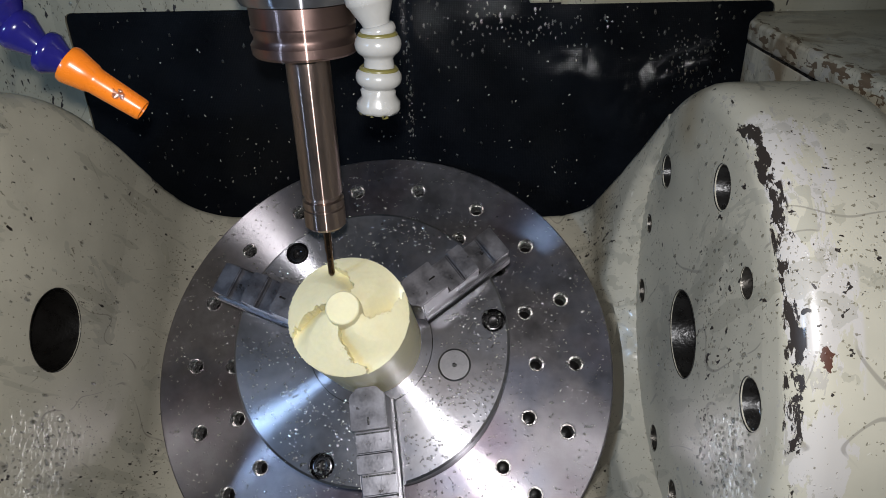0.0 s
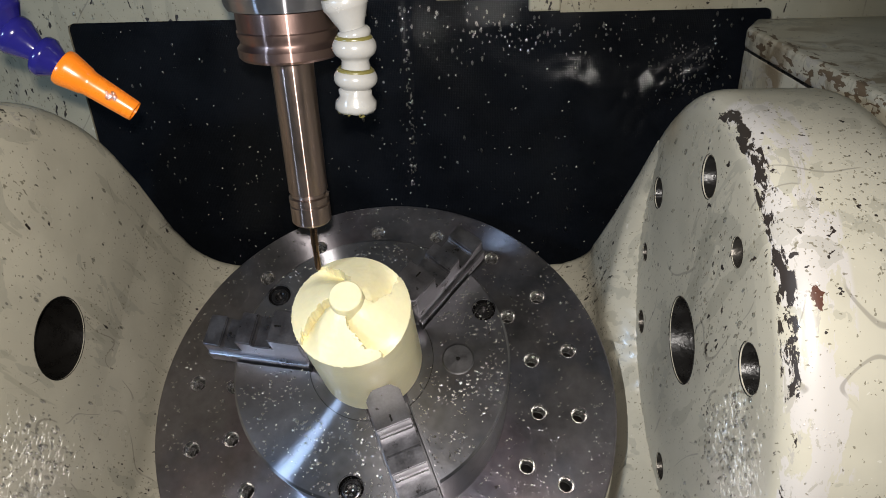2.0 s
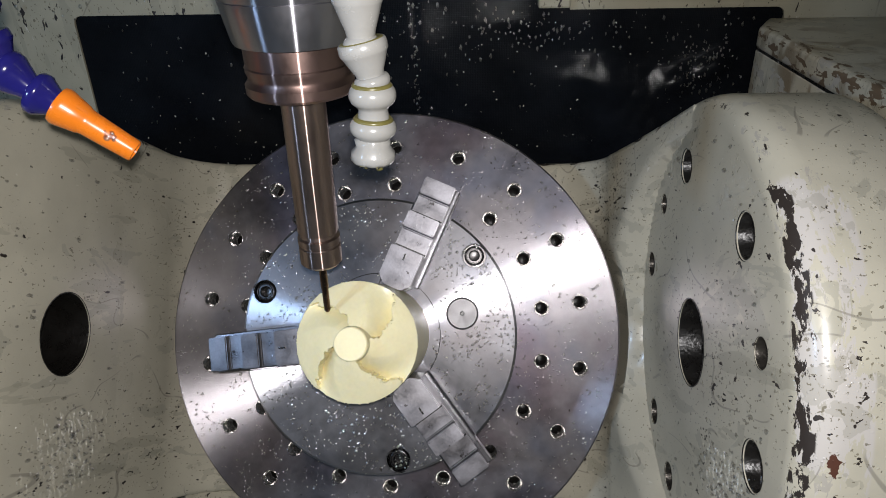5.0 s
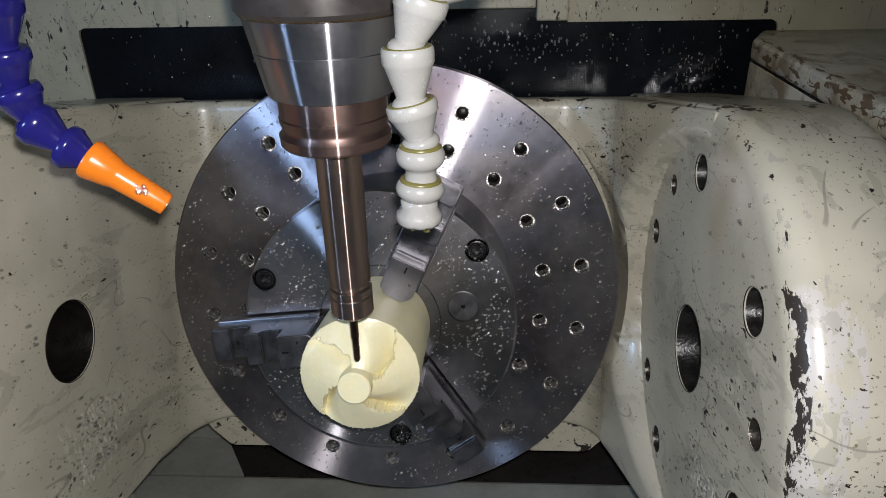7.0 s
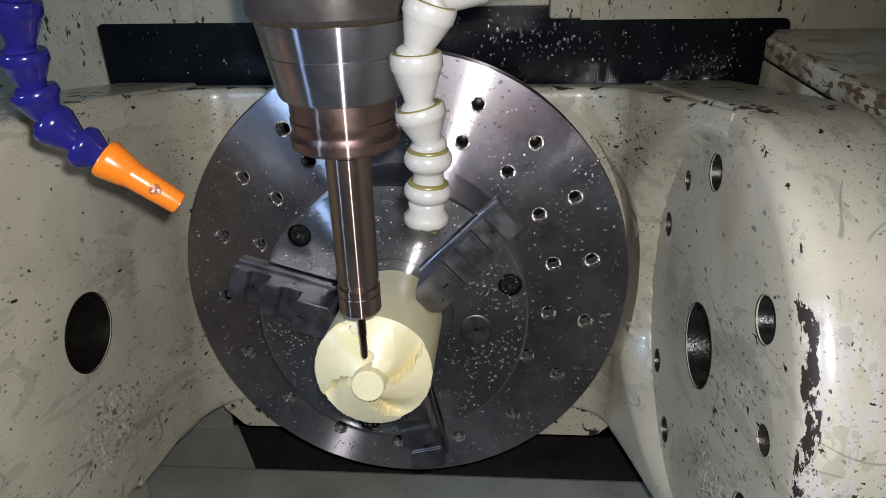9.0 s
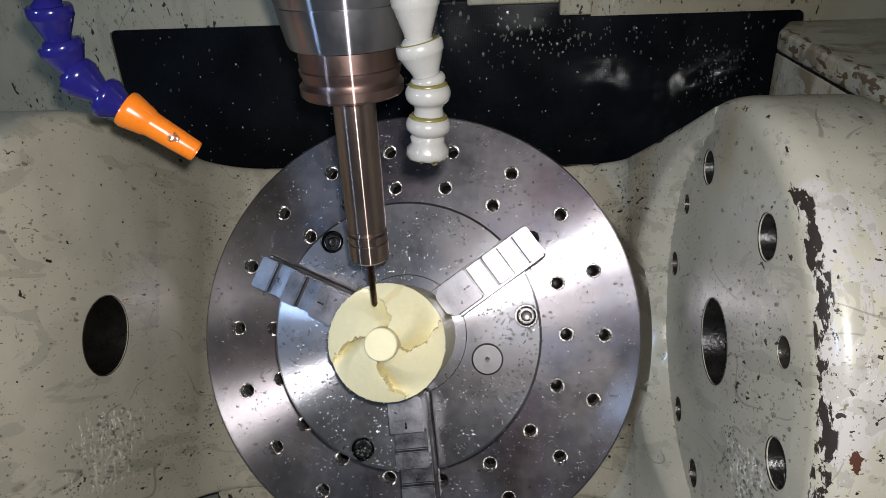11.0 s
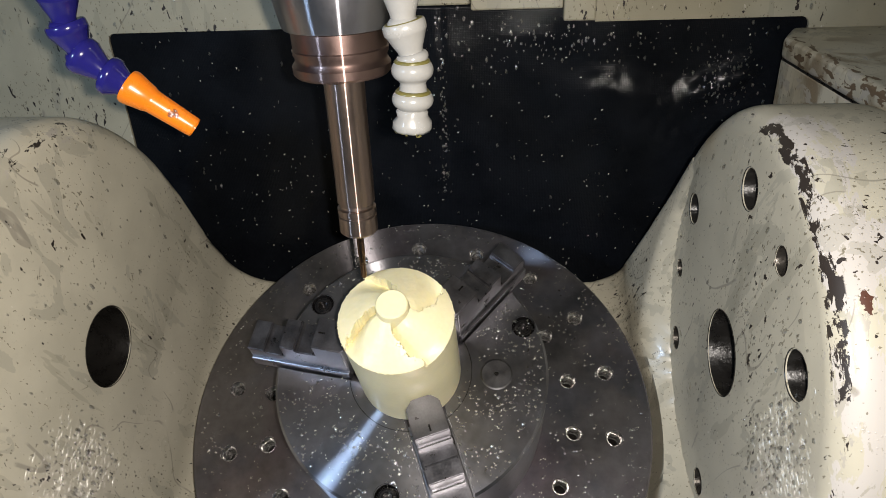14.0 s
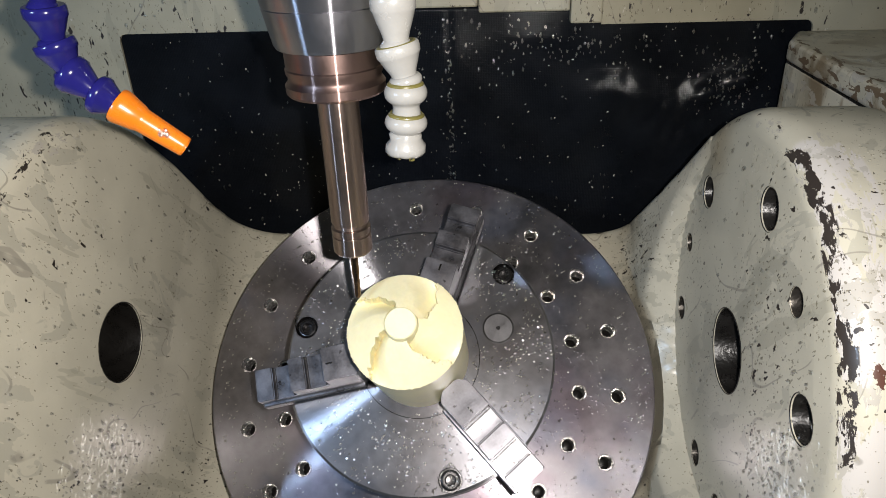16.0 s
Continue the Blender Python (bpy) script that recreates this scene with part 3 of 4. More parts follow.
def make_cradle():
    c = empty("tilting_cradle", "chipped cream cast cradle of the tilting table", "machine cradle")
    for side in (-1, 1):
        x0 = ARM_X if side > 0 else -ARM_X - ARM_W
        arm = part("arm", rounded_arm(x0), PAINT, c)
        face = ARM_X * side
        drill = bmesh.new()
        lathe([(0, -0.06), (0.0238, -0.06), (0.0238, 0.02), (0, 0.02)], 48, Matrix.Translation((face, 0, 0)) @ pose(0, 0, 0, 0, -90 * side, 0), drill)
        if side > 0:
            for a, r, _ in ARM_HOLES:
                m = Matrix.Translation((face, 0.0972 * math.cos(radians(a)), 0.0972 * math.sin(radians(a)))) @ pose(0, 0, 0, 0, -90 * side, 0)
                lathe([(0, -0.03), (r, -0.03), (r, 0.02), (0, 0.02)], 28, m, drill)
        cut(arm, drill)
        crisp(arm, 30)
        # liners of the bores
        base = Matrix.Translation((face, 0, 0)) @ pose(0, 0, 0, 0, -90 * side, 0)
        crisp(part("bore", lathe([(0, -0.056), (0.020, -0.056), (0.0205, -0.03), (0.0232, -0.029), (0.02335, -0.0015), (0.0242, 0.0004), (0.0236, 0.0004)], 48, base), DARK, arm, "near-black pivot bore"))
        if side > 0:
            for a, r, screw in ARM_HOLES:
                m = Matrix.Translation((face, 0.0972 * math.cos(radians(a)), 0.0972 * math.sin(radians(a)))) @ pose(0, 0, 0, 0, -90 * side, 0)
                if screw:
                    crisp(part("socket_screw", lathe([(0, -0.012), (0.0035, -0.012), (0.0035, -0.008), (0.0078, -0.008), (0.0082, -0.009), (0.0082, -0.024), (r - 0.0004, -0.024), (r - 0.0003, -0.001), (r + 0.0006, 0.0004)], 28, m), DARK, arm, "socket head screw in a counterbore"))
                else:
                    crisp(part("bolt_hole", lathe([(0, -0.026), (r * 0.7, -0.026), (r * 0.72, -0.008), (r - 0.0003, -0.006), (r - 0.0003, -0.001), (r + 0.0002, 0.0002)], 28, m), DARK_THREAD, arm, "threaded bolt hole"))
    # floor with hollow corners between the arms
    quarter = [math.pi / 2 * i / 10 for i in range(11)]
    west = [(-0.238, -0.190), (-0.238, -0.03), (-0.1765, -0.03), (-0.1755, -0.085)]
    west += [(-0.1715 + 0.036 * (1 - math.cos(q)), -0.108 - 0.047 * math.sin(q)) for q in quarter]
    east = [(0.238, -0.190), (0.238, 0.012), (0.1762, 0.012), (0.1708, -0.028), (0.1625, -0.078), (0.1565, -0.110)]
    east += [(0.1540 - 0.036 * (1 - math.cos(q)), -0.121 - 0.034 * math.sin(q)) for q in quarter]
    fine = east[:3]
    for p, q in zip(east[2:], east[3:]):
        n = max(1, math.ceil(math.dist(p, q) / 0.004))
        fine += [(p[0] + (q[0] - p[0]) * i / n, p[1] + (q[1] - p[1]) * i / n) for i in range(1, n + 1)]
    prof = west + fine[::-1]

    def hollow(x, y, z):
        """The east wall, turned back to a flat face round the pivot with a soft shoulder."""
        if x < 0.11 or x > 0.2:
            return x
        if math.hypot(y, z) < 0.1105:
            return 0.236
        face = 0.1764 - 2.0 * max(0.0, math.hypot(y, z) - 0.1130)
        h = max(0.0, 1 - abs(x - face) / 0.009)
        return min(0.1764, max(x, face) + h * h * 0.009 / 4)

    bm, end, rows = bmesh.new(), HALF_Y - 0.002, []
    for j in range(67):
        y = end * (1 - 2 * j / 66)
        rows.append([bm.verts.new((hollow(x, y, z), y, z)) for x, z in prof])
    for p, q in zip(rows, rows[1:]):
        for i in range(len(prof)):
            k = (i + 1) % len(prof)
            bm.faces.new((p[i], p[k], q[k], q[i]))
    bm.faces.new(rows[0][::-1])
    bm.faces.new(rows[-1])
    bmesh.ops.recalc_face_normals(bm, faces=bm.faces)
    ends = [e for e in bm.edges if all(abs(abs(v.co.y) - end) < 1e-6 for v in e.verts) and max(v.co.z for v in e.verts) > -0.18]
    bmesh.ops.bevel(bm, geom=ends, offset=0.004, segments=2, affect="EDGES", profile=0.5, clamp_overlap=True)
    saddle = part("saddle", bm, PAINT, c, "hollow cream saddle between the arms")
    cut(saddle, lathe([(0, FLOOR), (0.1645, FLOOR), (0.1665, FLOOR + 0.02), (0.172, 0.05), (0, 0.05)], 96))
    crisp(saddle, 55)
    bm = prism([(-0.172, -HALF_Y + 0.004), (-0.168, -0.140), (-0.150, -0.157), (0.150, -0.157), (0.168, -0.140), (0.172, -HALF_Y + 0.004)], 0.033, Matrix.Translation((0, 0, FLOOR - 0.0335)))
    bmesh.ops.bevel(bm, geom=bm.edges[:], offset=0.002, segments=2, affect="EDGES")
    crisp(part("lip", bm, PAINT, c, "cream front lip of the saddle"))
    crisp(part("rotary_base", lathe([(0, FLOOR - 0.01), (0.150, FLOOR - 0.01), (0.150, FLOOR + 0.012), (0.146, FLOOR + 0.016), (0, FLOOR + 0.016)], 96), DARK, c, "dark rotary bearing base"))
    return c


# ---- rotary table, chuck, work ----


def polar(r, deg, z=0.0):
    return Matrix.Translation((r * math.cos(radians(deg)), r * math.sin(radians(deg)), z)) @ pose(0, 0, 0, 0, 0, deg)


def make_table():
    t = empty("rotary_table", "dark turned steel rotary table with two rings of tapped holes", "rotary table")
    z = TABLE_Z
    centre = Matrix.Translation((-0.0022, -0.0015, 0))  # the chuck sits slightly off the table's centre
    disc = part("disc", lathe([(0, z - 0.030), (TABLE_R - 0.001, z - 0.030), (TABLE_R, z - 0.029), (TABLE_R, z - 0.0012), (TABLE_R - 0.0012, z), (0, z)], 160, centre), TABLE, t)
    drill = bmesh.new()
    spots = [(rr, 1.0 + 20 * k) for rr in (0.1345, 0.1073) for k in range(18)]
    for r, a in spots:
        lathe([(0, -0.026), (0.0054, -0.026), (0.0054, 0.01), (0, 0.01)], 24, centre @ polar(r, a, z), drill)
    cut(disc, drill)
    crisp(disc, 30)
    prof = [(0.0043, -0.0215)]
    for i in range(13):
        prof += [(0.0052, -0.0206 + i * 0.0015), (0.0043, -0.02005 + i * 0.0015)]
    prof += [(0.0052, -0.0012), (0.0062, 0.0002)]
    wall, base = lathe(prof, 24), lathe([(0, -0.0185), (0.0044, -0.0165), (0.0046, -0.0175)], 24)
    first = crisp(part("tapped_hole", wall, THREAD, t, "bright thread with a chamfered mouth"))
    # Black disc puts the shade of a deep hole into colour.
    plug = part("hole_bottom", base, DARK, first, "black bottom, the shade of a deep hole put into its colour")
    first.matrix_basis = centre @ polar(*spots[0], z)
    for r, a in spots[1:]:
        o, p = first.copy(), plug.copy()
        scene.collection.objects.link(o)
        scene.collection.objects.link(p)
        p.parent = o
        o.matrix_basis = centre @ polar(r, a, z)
    return t


def jaw_parts(jaw):
    """A stepped jaw along +x from the work outwards, its steps falling towards the rim."""
    w = 0.0097
    r0 = WORK_R + 0.0002
    side = [(r0, 0.0005), (r0, 0.0350), (0.0535, 0.0362), (0.0535, 0.0236), (0.0552, 0.0237), (0.0600, 0.0234), (0.0650, 0.0237), (0.0656, 0.0243), (0.0660, 0.0266), (0.0755, 0.0271), (0.0755, 0.0136), (0.0772, 0.0137), (0.0820, 0.0134), (0.0870, 0.0137), (0.0877, 0.0143), (0.0882, 0.0166), (0.0985, 0.0171), (0.0985, 0.0005)]
    bm = prism(side, 2 * w, Matrix.Translation((0, w, 0)) @ pose(0, 0, 0, 90, 0, 0))
    bmesh.ops.recalc_face_normals(bm, faces=bm.faces)
    corner = [e for e in bm.edges if all(abs(v.co.x - r0) < 1e-6 for v in e.verts) and abs(e.verts[0].co.z - e.verts[1].co.z) > 0.01]
    bmesh.ops.bevel(bm, geom=corner, offset=0.0045, segments=1, affect="EDGES")
    bmesh.ops.bevel(bm, geom=[e for e in bm.edges if e.calc_face_angle(0) > 0.5], offset=0.0006, segments=2, affect="EDGES")
    crisp(part("body", bm, JAW, jaw), 30)
    part("guide", block(r0 + 0.004, 0.0985, -w - 0.0018, w + 0.0018, -0.004, 0.0060, 0.0006), JAW, jaw)
    part("stamp", block(0.0472, 0.0512, -0.0006, 0.0004, 0.0355, 0.0362), DARK, jaw, "stamped mark")
    for x0, z0 in ((0.0536, 0.0234), (0.0756, 0.0134)):
        part("groove", block(x0, x0 + 0.0014, -w + 0.0003, w - 0.0003, z0 - 0.0004, z0 + 0.0007), DARK, jaw)



def make_chuck():
    c = empty("three_jaw_chuck", "grey steel three-jaw chuck bolted to the rotary table", "chuck")
    z, r = CHUCK_Z, CHUCK_R
    body = part("body", lathe([(0, TABLE_Z + 0.0005), (r - 0.0006, TABLE_Z + 0.0005), (r - 0.0006, TABLE_Z + 0.018), (r - 0.0015, TABLE_Z + 0.0185), (r - 0.0015, TABLE_Z + 0.020), (r, TABLE_Z + 0.0205), (r, z - 0.0015), (r - 0.0015, z), (0, z)], 128), CHUCK, c)
    drill = bmesh.new()
    for k in range(3):
        lathe([(0, -0.012), (0.0072, -0.012), (0.0072, 0.01), (0, 0.01)], 28, polar(0.0754, 11 + 120 * k, z), drill)
    cut(body, drill)
    slots = bmesh.new()
    for k in range(3):
        b = block(0.020, 0.100, -0.0128, 0.0128, -0.006, 0.02)
        bmesh.ops.transform(b, matrix=polar(0, 38 + 120 * k, z), verts=b.verts)
        me = bpy.data.meshes.new("slot")
        b.to_mesh(me)
        b.free()
        slots.from_mesh(me)
        bpy.data.meshes.remove(me)
    cut(body, slots)
    crisp(body, 30)
    for k in range(3):
        s = part("socket_screw", lathe([(0, -0.0062), (0.0029, -0.0058), (0.0029, -0.0020), (0.0034, -0.0013), (0.0042, -0.0013), (0.0044, -0.0018), (0.0047, -0.0018), (0.0049, -0.0013), (0.0054, -0.0014), (0.0060, -0.0021), (0.0060, -0.0095), (0.0071, -0.0095), (0.0071, -0.0008), (0.0077, 0.0002)], 30), BOLT, c, "black socket head screw")
        crisp(s)
        s.matrix_basis = polar(0.0754, 11 + 120 * k, z)
        jaw = new("jaw")
        jaw.parent = c
        jaw.matrix_basis = polar(0, 38 + 120 * k, z)
        jaw_parts(jaw)
    p = crisp(part("centre_plug", lathe([(0, 0.0002), (0.0008, 0.0002), (0.0014, 0.0007), (0.0088, 0.0007), (0.0092, 0.0004), (0.0098, 0.00015)], 40), PLUG, c, "round steel plug with a centre mark"))
    p.matrix_basis = polar(0.0524, -14.2, z)
    part("bore_edge", lathe([(0.0372, -0.0004), (0.0373, 0.00025), (0.0377, 0.00025), (0.0378, -0.0004)], 96, Matrix.Translation((0, 0, z))), DARK, c, "fine dark joint round the bore")
    q = crisp(part("centre_mark", lathe([(0, 0.0010), (0.0011, 0.0010), (0.0012, 0.0006)], 20), DARK, c))
    q.matrix_basis = polar(0.0524, -14.2, z)
    return c


def flakes(name, spots, mat, size, parent=None):
    bm = bmesh.new()
    for p, n in spots:
        s = size * random.uniform(0.4, 1.5)
        m = Matrix.Translation(p) @ Vector(n).to_track_quat("Z", "Y").to_matrix().to_4x4() @ pose(0, 0, 0, random.uniform(-25, 25), random.uniform(-25, 25), random.uniform(0, 360))
        vs = [bm.verts.new(m @ Vector(v)) for v in ((-s, -s * 0.4, 0), (s, -s * 0.3, s * 0.3), (s * 0.5, s * 0.6, 0.1 * s), (-s * 0.6, s * 0.5, s * 0.4))]
        top = bm.verts.new(m @ Vector((0, 0, s * 0.6)))
        for i in range(4):
            bm.faces.new((vs[i], vs[(i + 1) % 4], top))
        bm.faces.new(vs[::-1])
    return part(name, bm, mat, parent)


def make_work():
    """A plastic blank with four curved blades half cut into its conical top."""
    nr, na = 60, 432
    bm = bmesh.new()
    hub_r = 0.0083

    def top(r, a):
        s = (r - hub_r) / (WORK_R - hub_r)
        base = RIM_Z + (0.0125) * (1 - s) ** 0.9
        blade = radians(-15 + 46 * max(0.0, s - 0.16) ** 0.95)
        k = math.floor((a - blade) / (math.pi / 2) + 0.5) % 4
        wob = 0.085 * noise.noise(Vector((r * 260, k * 3.1, 2))) + 0.055 * noise.noise(Vector((r * 800, k * 5.3, 6)))
        ph = (a - blade) / (math.pi / 2) % 1.0
        off = ph if ph < 0.5 else ph - 1.0
        ph = max(0.0, off) if off + wob > 0 and ph < 0.5 or off < 0 and off + wob > 0 else (ph if ph >= 0.5 else 1.0)
        facet = 0.42 + 0.10 * math.sin(2.1 * k + 1)
        low = 0.72 * max(0.0, 1 - ph / facet) ** 1.7 + 0.28 * (1 - ph) ** 1.6
        deep = 0.0112 * math.sin(math.pi * (0.18 + 0.76 * s))
        rough = 0.00007 * noise.noise(Vector((r * 500, a * 9, 5)))
        return base - deep * low + rough

    rings = []
    for j in range(nr + 1):
        r = hub_r + (WORK_R - hub_r) * j / nr
        rings.append([bm.verts.new((r * math.cos(2 * math.pi * i / na), r * math.sin(2 * math.pi * i / na), top(r, 2 * math.pi * i / na))) for i in range(na)])
    low = [bm.verts.new((v.co.x, v.co.y, CHUCK_Z + 0.0006)) for v in rings[-1]]
    rings.append(low)
    foot = bm.verts.new((0, 0, CHUCK_Z + 0.0006))
    for a, b in zip(rings, rings[1:]):
        for i in range(na):
            bm.faces.new((a[i], b[i], b[(i + 1) % na], a[(i + 1) % na])).smooth = True
    for i in range(na):
        bm.faces.new((low[i], foot, low[(i + 1) % na]))
    w = empty("impeller_blank", "cream nylon impeller blank, half milled, clamped in the chuck", "workpiece")
    crisp(part("blank", bm, NYLON, w, "cream nylon cylinder with curved blade faces"), 40)
    crisp(part("hub", lathe([(hub_r + 0.001, RIM_Z + 0.002), (hub_r + 0.0004, RIM_Z + 0.012), (hub_r, HUB_Z - 0.0006), (hub_r - 0.0006, HUB_Z), (0, HUB_Z)], 64), NYLON, w, "round cream hub boss"), 40)
    burr = []
    for k in range(4):
        for i in range(26):
            q = random.random()
            r = hub_r + (WORK_R - hub_r) * q
            a = radians(-15 + 46 * max(0.0, q - 0.16) ** 0.95 + 90 * k + random.uniform(-5, 3))
            burr.append(((r * math.cos(a), r * math.sin(a), top(r, a - 0.05) + 0.0001), (math.cos(a + 1), math.sin(a + 1), 1)))
    for i in range(110):
        a = random.uniform(0, 2 * math.pi)
        burr.append(((WORK_R * math.cos(a), WORK_R * math.sin(a), top(WORK_R, a) - 0.0001), (math.cos(a), math.sin(a), 0.6)))
    tagged(flakes("burr_fringe", burr, NYLON, 0.0005, w), "fine cream milling burrs", kind="stuff")
    return w


# ---- spindle, tool holder, hoses ----


def make_spindle():
    s = empty("spindle_head", "bright steel spindle nose with a dark upper ring", "machine spindle")
    x, y = AXIS
    at = Matrix.Translation((x, y, 0))
    crisp(part("nose", lathe([(0.019, 0.1792), (0.0243, 0.1792), (0.0252, 0.1808), (0.0284, 0.1960), (0.0281, 0.1963), (0.0284, 0.1968), (0.0310, 0.2088), (0.0304, 0.2095), (0.019, 0.2095)], 96, at), NOSE, s))
    crisp(part("collar", lathe([(0.019, 0.2097), (0.0321, 0.2097), (0.0334, 0.2115), (0.0338, 0.30), (0, 0.30)], 96, at), SHADE, s, "black oily spindle collar"))
    crisp(part("oil_ring", lathe([(0.0303, 0.2087), (0.0316, 0.2091), (0.0322, 0.2098), (0.0303, 0.2102)], 96, at), OIL, s, "brown oily ring"))
    return s


def make_holder():
    h = empty("tool_holder", "brown coated steel collet chuck with a slim ball cutter", "tool holder")
    x, y = AXIS
    at = Matrix.Translation((x, y, 0))
    crisp(part("flange", lathe([(0.009, 0.1582), (0.0212, 0.1582), (0.0223, 0.1594), (0.0225, 0.1630), (0.0211, 0.1648), (0.0209, 0.1662), (0.0217, 0.1680), (0.0219, 0.1700), (0.0214, 0.1706), (0.0216, 0.1784), (0.016, 0.1789), (0.009, 0.1789)], 96, at), BROWN, h, "brown coated grooved flange"))
    crisp(part("shank", lathe([(0.006, 0.0935), (0.0088, 0.0935), (0.0094, 0.0945), (0.0095, 0.1584), (0.006, 0.1584)], 72, at), SHANK, h, "slim brown steel shank"))
    crisp(part("collet_nut", lathe([(0.002, 0.0771), (0.0085, 0.0771), (0.0097, 0.0785), (0.0097, 0.0868), (0.0092, 0.0873), (0.0092, 0.0880), (0.0097, 0.0885), (0.0097, 0.0912), (0.0085, 0.0918), (0.0082, 0.0936), (0.002, 0.0936)], 72, at), SHANK, h, "round steel collet nut"))
    crisp(part("cutter", lathe([(0, 0.0495), (0.0010, 0.0498), (0.0016, 0.0511), (0.0016, 0.0620), (0.0019, 0.0640), (0.0019, 0.0785), (0, 0.0785)], 24, at), CARBIDE, h, "thin carbide ball cutter"))
    return h


def aim(p, q):
    """A pose at p whose z axis points to q."""
    d = Vector(q) - Vector(p)
    return Matrix.Translation(p) @ d.to_track_quat("Z", "Y").to_matrix().to_4x4()


def hose_segment(p, q, mat, parent, r=0.0125, grime=None):
    """One ball-and-cup link of a jointed hose, cup at p, ball at q."""
    L = (Vector(q) - Vector(p)).length
    prof = [(r * 0.62, -0.001), (r * 0.93, -0.001), (r * 0.985, -0.0004), (r, 0.0010), (r * 0.99, L * 0.22), (r * 0.93, L * 0.27), (r * 0.78, L * 0.50), (r * 0.61, L * 0.74), (r * 0.56, L * 0.86)]
    for i in range(7):
        a = -0.5 + i * 0.30
        prof.append((r * 0.76 * math.cos(a), L * 1.02 + r * 0.45 * math.sin(a)))
    link = crisp(part("link", lathe(prof, 40, aim(p, q)), mat, parent), 50)
    if grime:
        part("grime_ring", lathe([(r * 0.60, -0.0009), (r * 0.84, -0.0013), (r * 0.90, -0.0010), (r * 0.90, -0.0004)], 40, aim(p, q)), grime, link)
    return link


def ring_segment(p, q, mat, parent, r, grime):
    """A short link that shows as a swollen ring with a recessed neck."""
    L = (Vector(q) - Vector(p)).length
    prof = [(r * 0.6, 0.0)]
    for i in range(9):
        a = math.pi * (0.12 + 0.76 * i / 8)
        prof.append((r * (0.56 + 0.44 * math.sin(a)), L * 0.34 * (1 - math.cos(a))))
    prof += [(r * 0.62, L * 0.76), (r * 0.66, L * 0.95), (r * 0.66, L * 1.08)]
    link = crisp(part("ring", lathe(prof, 40, aim(p, q)), mat, parent), 60)
    part("grime_ring", lathe([(r * 0.60, 0.0004), (r * 0.74, -0.0004), (r * 0.86, 0.0006), (r * 0.80, 0.0016)], 40, aim(p, q)), grime, link)
    return link


def make_hoses():
    # white hose: two short rings at the mouth, longer cones above
    w = empty("coolant_hose", "white jointed plastic coolant hose with yellow grime in its joints", "coolant hose")
    y = -0.083
    chain = [(0.062, y + 0.02, 0.2330), (0.0490, y + 0.010, 0.2275), (0.0345, y, 0.2200), (0.0295, y, 0.2055), (0.0300, y, 0.1890), (0.0324, y, 0.1772)]
    for p, q in zip(chain, chain[1:]):
        hose_segment(p, q, WHITE, w, 0.0081, GRIME)
    for p, q in (((0.0323, y, 0.1764), (0.0321, y, 0.1652)), ((0.0320, y, 0.1650), (0.0312, y, 0.1548))):
        ring_segment(p, q, WHITE, w, 0.0079, GRIME)
    bm = lathe([(0.0050, -0.001), (0.0062, 0.0), (0.0058, 0.0018), (0.0074, 0.0042), (0.0075, 0.0066), (0.0066, 0.0078), (0.0045, 0.0076), (0, 0.006)], 40, aim((0.0312, y, 0.1572), (0.0308, y, 0.1480)))
    for v in bm.verts:
        v.co += 0.0005 * Vector((noise.noise(v.co * 300), noise.noise(v.co * 300 + Vector((5, 0, 0))), 1.3 * noise.noise(v.co * 260 + Vector((0, 9, 0)))))
    part("torn_end", bm, WHITE, w, "ragged cut white end")
    bits = []
    for i in range(22):
        a = 2 * math.pi * random.random()
        bits.append(((0.0308 + 0.0062 * math.cos(a), y + 0.0062 * math.sin(a), 0.1496 + random.uniform(-0.0008, 0.0014)), (math.cos(a), math.sin(a), -0.8)))
    tagged(flakes("torn_fringe", bits, GRIME, 0.0009, w), "ragged grimy scraps at the cut end", kind="stuff")
    # blue hose with an orange nozzle
    b = empty("coolant_hose", "dark blue jointed coolant hose with an orange nozzle", "coolant hose")
    yb = -0.050
    chain = [(-0.1060, yb - 0.004, 0.245), (-0.1125, yb - 0.003, 0.2190), (-0.1160, yb - 0.002, 0.2010), (-0.1165, yb - 0.001, 0.1870), (-0.1140, yb, 0.1748), (-0.1040, yb, 0.1655), (-0.0955, yb, 0.1600)]
    for p, q in zip(chain, chain[1:]):
        hose_segment(p, q, BLUE, b, 0.0086)
    p, q = (-0.0962, yb, 0.1604), (-0.0714, yb + 0.002, 0.1408)
    L = (Vector(q) - Vector(p)).length
    crisp(part("nozzle", lathe([(0.005, -0.001), (0.0074, -0.001), (0.0079, 0.0004), (0.0077, L * 0.06), (0.0070, L * 0.16), (0.0061, L * 0.30), (0.0056, L * 0.33), (0.0054, L * 0.37), (0.0046, L * 0.97), (0.0043, L), (0.0037, L), (0.0033, L * 0.7), (0, L * 0.7)], 40, aim(p, q)), ORANGE, b, "orange tapered nozzle"))
    return w, b


# ---- loose chips ----


